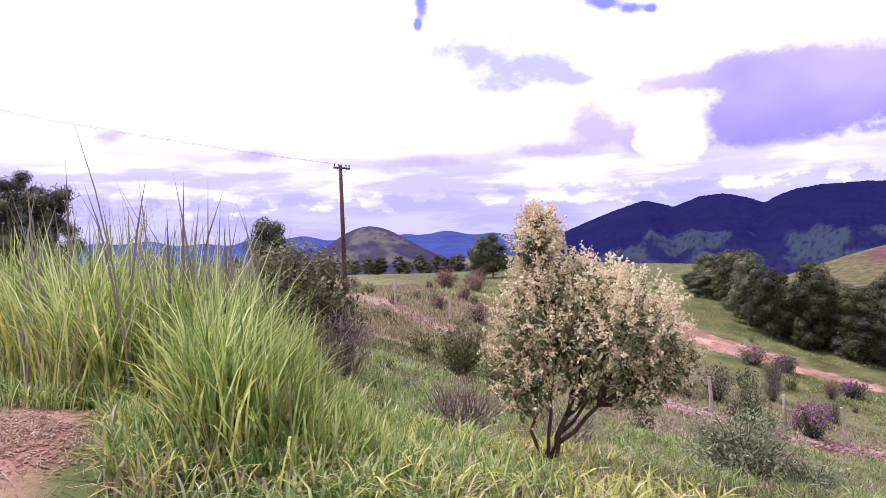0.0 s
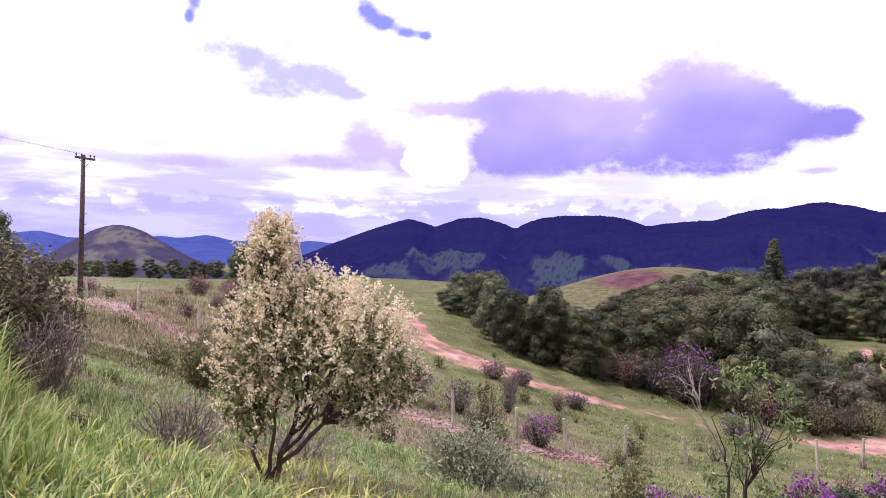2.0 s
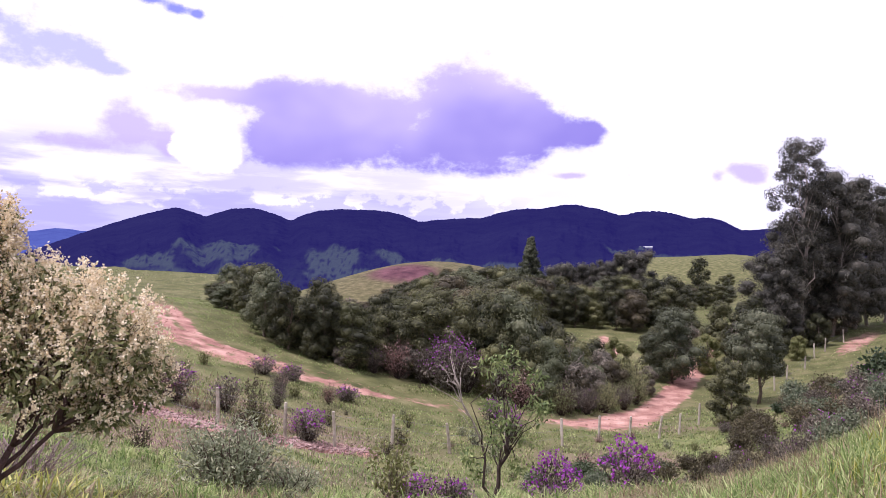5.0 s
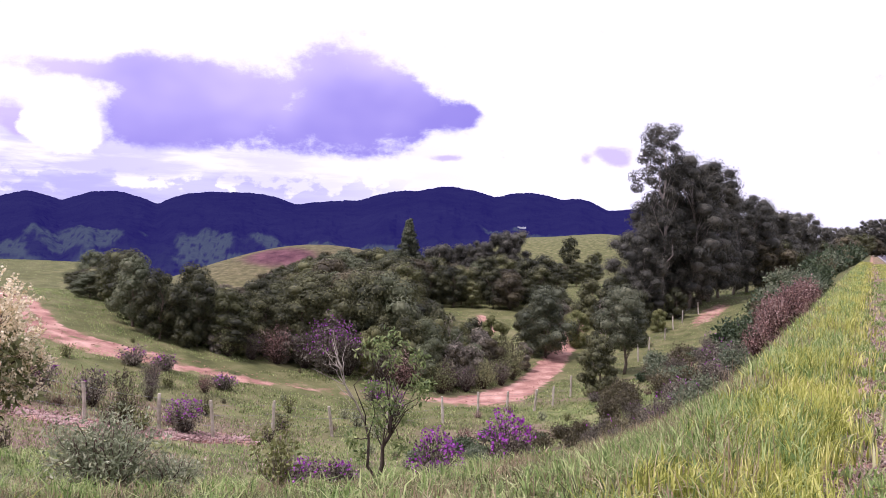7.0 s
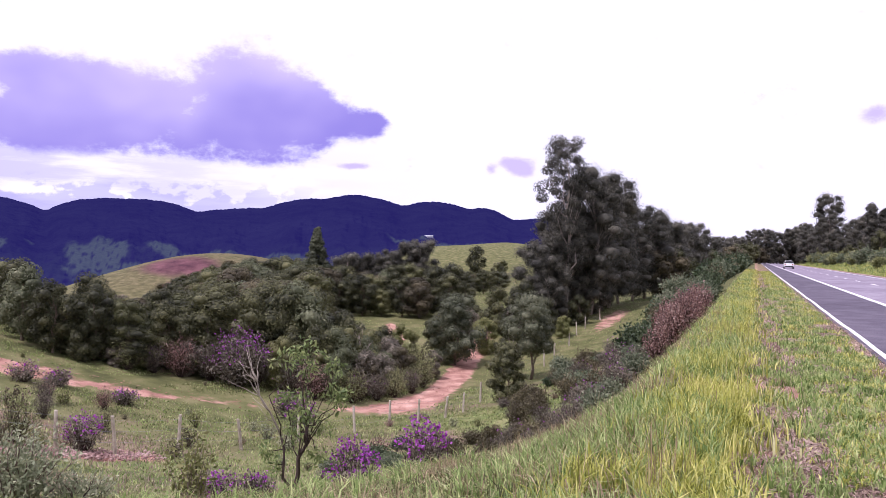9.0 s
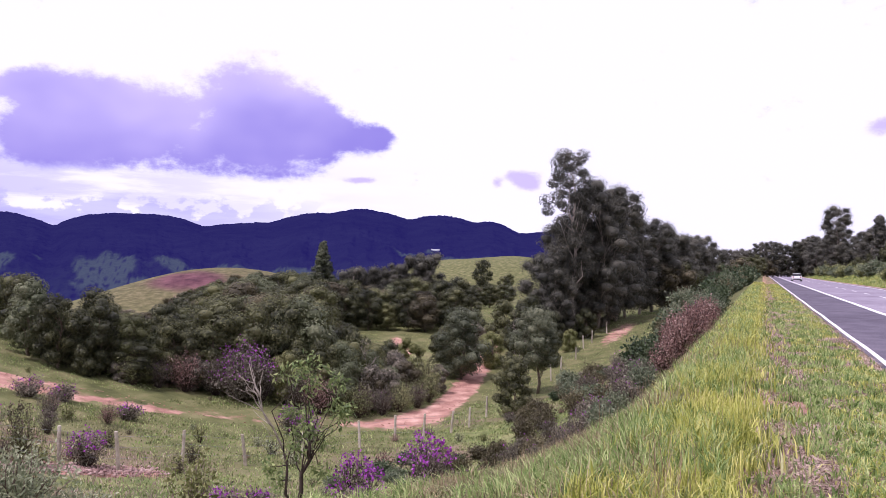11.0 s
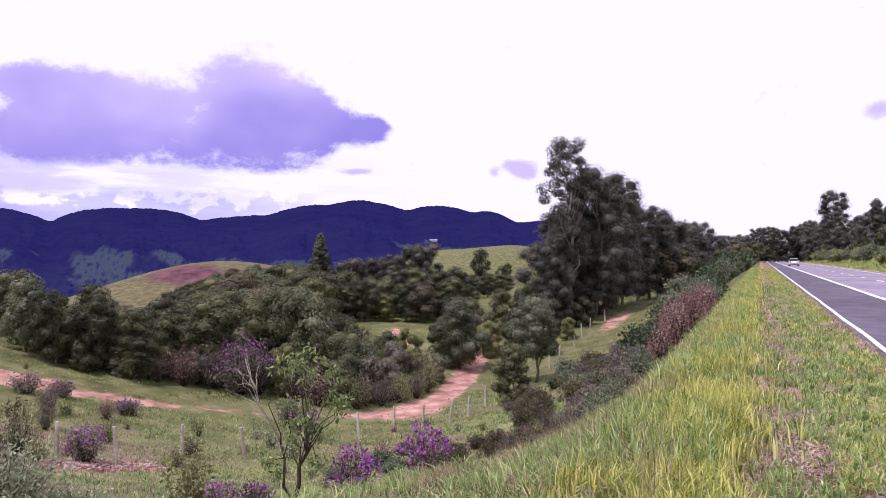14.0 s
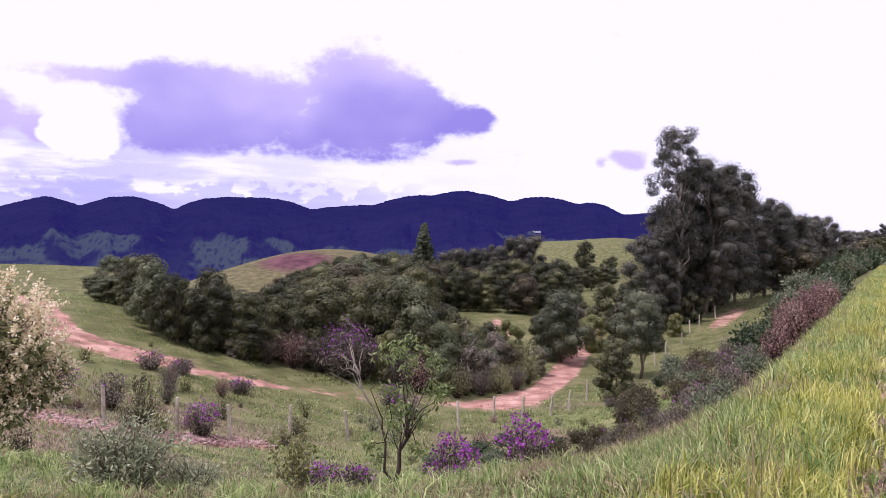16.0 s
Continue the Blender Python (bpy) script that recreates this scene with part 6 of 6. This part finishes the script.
# the near slope under the shrubs
near_slope = np.column_stack([r.uniform(-1.6, 11, 120000), 3.6 + 13 * r.uniform(0, 1, 120000) ** 1.5])
bare = (near_slope[:, 0] < -0.215 * near_slope[:, 1] + r.normal(0, 0.08, len(near_slope))) & (near_slope[:, 1] < 7.2)
near_slope = near_slope[~bare]
lush = near_slope[:75000]
lush = lush[lush[:, 0] < 3.6 + 1.2 * r.normal(0, 1, len(lush)) + 0.1 * lush[:, 1]]
turf("slope_grass", patchy(lush, 0.45, -0.15, 12), 0.20, 0.0075, GRASS_GREEN, "green grass on the near slope", r, 1.0)
turf("slope_grass_pink", patchy(near_slope[:75000:2][near_slope[:75000:2, 0] > 2.6 + 0.9 * r.normal(0, 1, len(near_slope[:75000:2]))], 0.4, -0.1, 40), 0.15, 0.005, GRASS_PINK, "faded pinkish grass on the near slope", r, 1.0)
turf("slope_grass_dull", near_slope[75000:], 0.17, 0.007, GRASS_DULL, "dull grass on the near slope", r, 1.0)
turf("slope_straw", patchy(near_slope[::5] + 0.05, 0.5, 0.1, 15), 0.30, 0.0035, GRASS_DRY, "dry grass stalks on the near slope", r, 0.6)
tufts = near_slope[r.integers(0, len(near_slope), 260)]
tufts = (tufts[:, None, :] + r.normal(0, 0.09, (len(tufts), 42, 2))).reshape(-1, 2)
turf("slope_tufts", tufts, 0.34, 0.008, GRASS_GREEN, "taller green tufts on the near slope", r, 0.9)
green_bank = np.column_stack([r.uniform(-1, 6.5, 30000), r.uniform(11, 36, 30000)])
turf("bank_green", patchy(green_bank, 0.3, -0.2, 44), 0.18, 0.007, GRASS_GREEN_DEEP, "soft green grass of the upper bank", r, 1.0)
mid = np.column_stack([r.uniform(3, 52, 90000), r.uniform(6, 32, 90000)])
mid = mid[near_line(mid[:, 0], mid[:, 1], TRACK) > 1.5 + 0.5 * r.uniform(0, 1, len(mid))]
turf("valley_grass", patchy(mid[:50000], 0.3, -0.2, 17), 0.13, 0.008, GRASS_DULL, "dull rough grass of the lower slope", r, 0.9, 0.06)
turf("valley_straw", patchy(mid[1::2][mid[1::2, 0] < 24 + 4 * r.normal(0, 1, len(mid[1::2]))] + 0.04, 0.14, -0.05, 25), 0.17, 0.006, GRASS_PINK, "faded pinkish grass of the lower slope", r, 0.7, 0.06)
turf("valley_grass_green", patchy(mid[50000:], 0.16, -0.3, 18), 0.13, 0.008, GRASS_GREEN, "green rough grass of the lower slope", r, 0.9, 0.06)
floor = np.column_stack([r.uniform(44, 125, 60000), r.uniform(7, 46, 60000)])
floor = floor[near_line(floor[:, 0], floor[:, 1], TRACK) > 1.8]
turf("meadow_grass", patchy(floor[:30000], 0.12, -0.25, 30), 0.11, 0.007, GRASS_GREEN, "green grass of the valley meadow", r, 0.9, 0.03)
turf("meadow_straw", patchy(floor[40000:], 0.15, -0.1, 33), 0.12, 0.006, GRASS_DULL, "dull grass of the valley meadow", r, 0.9, 0.03)
meadow = np.column_stack([r.uniform(15, 38, 30000), 34 + 34 * r.uniform(0, 1, 30000) ** 1.3])
meadow = meadow[near_line(meadow[:, 0], meadow[:, 1], TRACK) > 1.6 + 0.4 * r.uniform(0, 1, len(meadow))]
turf("slope_meadow_grass", meadow, 0.09, 0.008, GRASS_GREEN, "short green grass of the meadow above the track", r, 1.0, 0.04)
upper = np.column_stack([r.uniform(18, 75, 40000), r.uniform(44, 125, 40000)])
turf("pasture_grass", upper[upper[:, 1] > 36 + 0.5 * upper[:, 0]], 0.12, 0.007, GRASS_DULL, "dull grass of the upper pasture", r, 0.9, 0.03)
field = np.column_stack([r.uniform(-2, 34, 60000), 26 + 60 * r.uniform(0, 1, 60000) ** 1.4])
field = field[(near_line(field[:, 0], field[:, 1], TRACK) > 1.8) & (field[:, 0] < 15 + 2.5 * r.normal(0, 1, len(field)) + 0.06 * field[:, 1])]
turf("field_grass", patchy(field, 0.12, -0.1, 21), 0.32, 0.008, GRASS_DRY, "dry tussock grass of the upper field", r, 0.7, 0.05)
turf("field_grass_dull", field[::2] + 0.1, 0.26, 0.008, GRASS_DULL, "dull tussock grass of the upper field", r, 0.7, 0.05)


def tall_grass():
    """Man-high clumps of arching grass on the left of the bank, with stiff seed stalks above."""
    groups = []
    for i in range(250):
        a, d = (r.uniform(-17, 3), r.uniform(6.6, 12.5)) if i < 130 else (r.uniform(-5, 11), r.uniform(5.4, 7.8))
        x, y = d * math.sin(radians(a)), d * math.cos(radians(a))
        if (d < 7.5 and a < -9) or (a > -2 and d > 8.4) or (a < -14.5 and d < 9.4):
            continue
        k = float(np.interp(a, [-17, -6, -1, 2, 5.7, 9, 11], [1.0, 1.0, 0.64, 0.42, 0.27, 0.19, 0.14]))
        groups.append((x, y, k * r.uniform(0.75, 1.1) * (1 - 0.25 * float(sstep(7.4, 6.4, d)))))
    for name, mat, each, height, width, arch, label in (("tall_grass", GRASS_TALL, 58, 2.1, 0.0105, 0.6, "man-high green grass in dense arching clumps"), ("tall_grass_yellow", GRASS_YELLOW, 30, 1.8, 0.0095, 0.8, "yellowing leaves among the man-high grass"), ("tall_grass_dry", GRASS_DRY, 10, 1.4, 0.009, 0.9, "dry straw leaves among the man-high grass")):
        root, high = [], []
        for x, y, k in groups:
            p = r.normal(0, 0.16, (each, 2)) + (x, y)
            root.append(np.column_stack([p, ground_z(p[:, 0], p[:, 1]) - 0.03]))
            high.append(np.full(each, height * k))
        tagged(mesh_object(name, *long_blades(np.concatenate(root), np.concatenate(high), width, r, arch), mat), label, "grass", kind="stuff")
    root, high = [], []
    for a in (-15.5, -14.5, -13, -11.5, -10.2, -9.8, -9.0, -8.2, -7.2, -6.0, -5.2, -4.6, -3.6, -2.6, -1.5):
        for i in range(3):
            d = r.uniform(8.6, 10.5) if a < -8.5 else r.uniform(7.2, 9.5)
            p = r.normal(0, 0.2, (7, 2)) + (d * math.sin(radians(a)), d * math.cos(radians(a)))
            root.append(np.column_stack([p, ground_z(p[:, 0], p[:, 1])]))
            high.append(np.full(7, r.uniform(2.1, 2.75) * (1 - 0.05 * max(0.0, a + 6))))
    tagged(mesh_object("seed_stalks", *long_blades(np.concatenate(root), np.concatenate(high), 0.014, r, 0.30), STRAW_STALK), "stiff grey seed stalks above the tall grass", "grass", kind="stuff")
    p = np.column_stack([r.uniform(-2.6, 2.0, 8000), r.uniform(5.0, 7.6, 8000)])
    p = p[(p[:, 0] > -0.215 * p[:, 1] + r.normal(0, 0.06, len(p))) | (p[:, 1] > 7.2)]
    root = np.column_stack([p, ground_z(p[:, 0], p[:, 1]) - 0.02])
    tagged(mesh_object("lush_grass", *long_blades(root, np.full(len(p), 0.42), 0.010, r, 0.9), GRASS_GREEN), "lush broad-bladed grass at the foot of the tall grass", "grass", kind="stuff")
    for name, n, high, mat, label in (("pale_foot_grass", 3600, 0.34, GRASS_PALE, "pale leafy grass at the foot of the tall grass"), ("straw_foot_grass", 1500, 0.40, GRASS_DRY, "bent straw at the foot of the tall grass"), ("yellow_foot_grass", 2200, 0.46, GRASS_YELLOW, "yellowish leaves at the foot of the tall grass")):
        p = np.column_stack([r.uniform(-2.2, 3.4, n), r.uniform(4.7, 7.4, n)])
        p = p[(p[:, 0] > -0.215 * p[:, 1] + r.normal(0, 0.06, len(p)))]
        root = np.column_stack([p, ground_z(p[:, 0], p[:, 1]) - 0.02])
        tagged(mesh_object(name, *long_blades(root, np.full(len(p), high), 0.0105, r, 1.2), mat), label, "grass", kind="stuff")


tall_grass()


# ---- stones and clods ----
def clods(name, line, spread_w, n, size, mat, label, seed, category="soil"):
    """Many small uneven lumps along a line, half sunk in the ground."""
    q = np.random.default_rng(seed)
    verts, faces = [], []
    octa = np.array([(1, 0, 0), (-1, 0, 0), (0, 1, 0), (0, -1, 0), (0, 0, 1), (0, 0, -0.6)], float)
    tri = np.array([(0, 2, 4), (2, 1, 4), (1, 3, 4), (3, 0, 4), (2, 0, 5), (1, 2, 5), (3, 1, 5), (0, 3, 5)])
    for i in range(n):
        x, y = line[int(q.integers(0, len(line)))] + q.normal(0, spread_w, 2)
        s = size * q.uniform(0.3, 1.3)
        v = octa * q.uniform(0.6, 1.3, (6, 3)) * s * np.array([1.2, 1.0, 0.6])
        a = q.uniform(0, 6.28)
        v[:, :2] = v[:, :2] @ np.array([[math.cos(a), -math.sin(a)], [math.sin(a), math.cos(a)]])
        verts.append(v + (x, y, gz(x, y) + 0.03))
        faces.append(tri + 6 * i)
    return tagged(mesh_object(name, np.concatenate(verts), np.concatenate(faces), mat), label, category, kind="stuff")


clods("earth_clods", FURROW, 0.5, 7500, 0.085, CLOD, "broken pinkish clods along the furrow by the fence", 31)
clods("track_clods", TRACK, 0.9, 600, 0.05, SOIL, "loose red clods on the dirt track", 32)
clods("gravel", np.array([(-2.5, 5.6), (-2.4, 6.0), (-2.2, 6.4), (-2.7, 6.6), (-2.0, 5.8), (-2.9, 7.2)]), 0.42, 2600, 0.016, SOIL, "small pinkish gravel on bare ground", 33)
turf("fallen_straw", np.column_stack([r.normal(-2.3, 0.5, 2600), r.normal(6.2, 0.8, 2600)]), 0.10, 0.004, GRASS_DRY, "dry straw lying on the bare ground", r, 3.0)
clods("pale_gravel", np.array([(-2.5, 5.6), (-2.4, 6.0), (-2.2, 6.4), (-2.7, 6.6), (-2.0, 5.8), (-2.9, 7.2)]), 0.42, 2600, 0.014, LITTER, "small pale gravel on bare ground", 34)


# ---- the road's dashes and a car ----
def dash(x):
    bm = bmesh.new()
    bmesh.ops.create_cube(bm, size=1, matrix=pose(x, -7.62, 0.0) @ Matrix.Diagonal((3.0, 0.12, 0.012, 1)))
    return tagged(part("lane_dash", bm, PAINT, None), "white dash of the road's centre line", "road marking", "centre line dashes", "structure")


for i in range(34):
    dash(14 + 9 * i)


def car(at, turn):
    """A small white hatchback standing on its wheels."""
    ob = thing("car", at, "small white hatchback on the far lane", "car", turn=turn)
    sections = [(-1.95, 0.35, 0.62, 0.70), (-1.9, 0.28, 0.95, 0.80), (-1.6, 0.24, 1.0, 0.83), (-0.6, 0.22, 0.98, 0.84), (0.8, 0.22, 0.95, 0.84), (1.6, 0.24, 0.82, 0.80), (1.92, 0.30, 0.68, 0.70)]
    bm = bmesh.new()
    rings = []
    for x, z0, z1, w in sections:
        rings.append([bm.verts.new((x, sy * w * k, z)) for sy, k, z in ((-1, 0.9, z0), (-1, 1, z0 + 0.18), (-1, 1, z1 - 0.14), (-1, 0.9, z1), (1, 0.9, z1), (1, 1, z1 - 0.14), (1, 1, z0 + 0.18), (1, 0.9, z0))])
    for a, b in zip(rings, rings[1:]):
        for k in range(8):
            bm.faces.new((a[k], b[k], b[(k + 1) % 8], a[(k + 1) % 8]))
    bm.faces.new(rings[0]), bm.faces.new(list(reversed(rings[-1])))
    bmesh.ops.recalc_face_normals(bm, faces=bm.faces)
    part("body", bm, CAR_PAINT, ob)
    bm = bmesh.new()
    low = [bm.verts.new((x, y, 0.97)) for x, y in ((-1.78, -0.74), (0.75, -0.76), (0.75, 0.76), (-1.78, 0.74))]
    high = [bm.verts.new((x, y, 1.42)) for x, y in ((-1.45, -0.58), (-0.05, -0.6), (-0.05, 0.6), (-1.45, 0.58))]
    for k in range(4):
        bm.faces.new((low[k], low[(k + 1) % 4], high[(k + 1) % 4], high[k]))
    bm.faces.new(high)
    part("window", bm, CAR_GLASS, ob, "dark tinted glass")
    bm = bmesh.new()
    bmesh.ops.create_cube(bm, size=1, matrix=pose(-0.75, 0, 1.44) @ Matrix.Diagonal((1.45, 1.2, 0.07, 1)))
    bmesh.ops.bevel(bm, geom=bm.edges[:], offset=0.03, segments=2, affect="EDGES")
    part("roof", bm, CAR_PAINT, ob)
    for x, y in ((-1.62, -0.66), (-1.62, 0.66), (0.36, -0.68), (0.36, 0.68)):
        mesh_object("pillar", *tubes([[(x, y, 1.0, 0.035), (x * 0.86 - 0.1 * (x > 0), y * 0.88, 1.44, 0.03)]], 6), CAR_PAINT, ob)
    for x in (-1.25, 1.22):
        for y in (-0.76, 0.76):
            wheel = mesh_object("wheel", *tubes([[(x, y - 0.09, 0.3, 0.29), (x, y - 0.07, 0.3, 0.31), (x, y + 0.07, 0.3, 0.31), (x, y + 0.09, 0.3, 0.29)]], 18), TYRE, ob, "black tyre")
            mesh_object("rim", *tubes([[(x, y - 0.1, 0.3, 0.18), (x, y + 0.1, 0.3, 0.18)]], 12), STEEL, wheel)
    for y in (-0.62, 0.62):
        bm = bmesh.new()
        bmesh.ops.create_cube(bm, size=1, matrix=pose(-1.93, y, 0.78) @ Matrix.Diagonal((0.05, 0.16, 0.26, 1)))
        part("tail_light", bm, TAIL_RED, ob, "red tail light")
        bm = bmesh.new()
        bmesh.ops.create_cube(bm, size=1, matrix=pose(0.45, y * 1.42, 1.02) @ Matrix.Diagonal((0.09, 0.14, 0.11, 1)))
        part("mirror", bm, CAR_PAINT, ob)
    bm = bmesh.new()
    bmesh.ops.create_cube(bm, size=1, matrix=pose(-1.97, 0, 0.42) @ Matrix.Diagonal((0.08, 1.35, 0.16, 1)))
    part("bumper", bm, TYRE, ob, "dark bumper")
    return ob


car((150, -5.6, 0.0), 0)
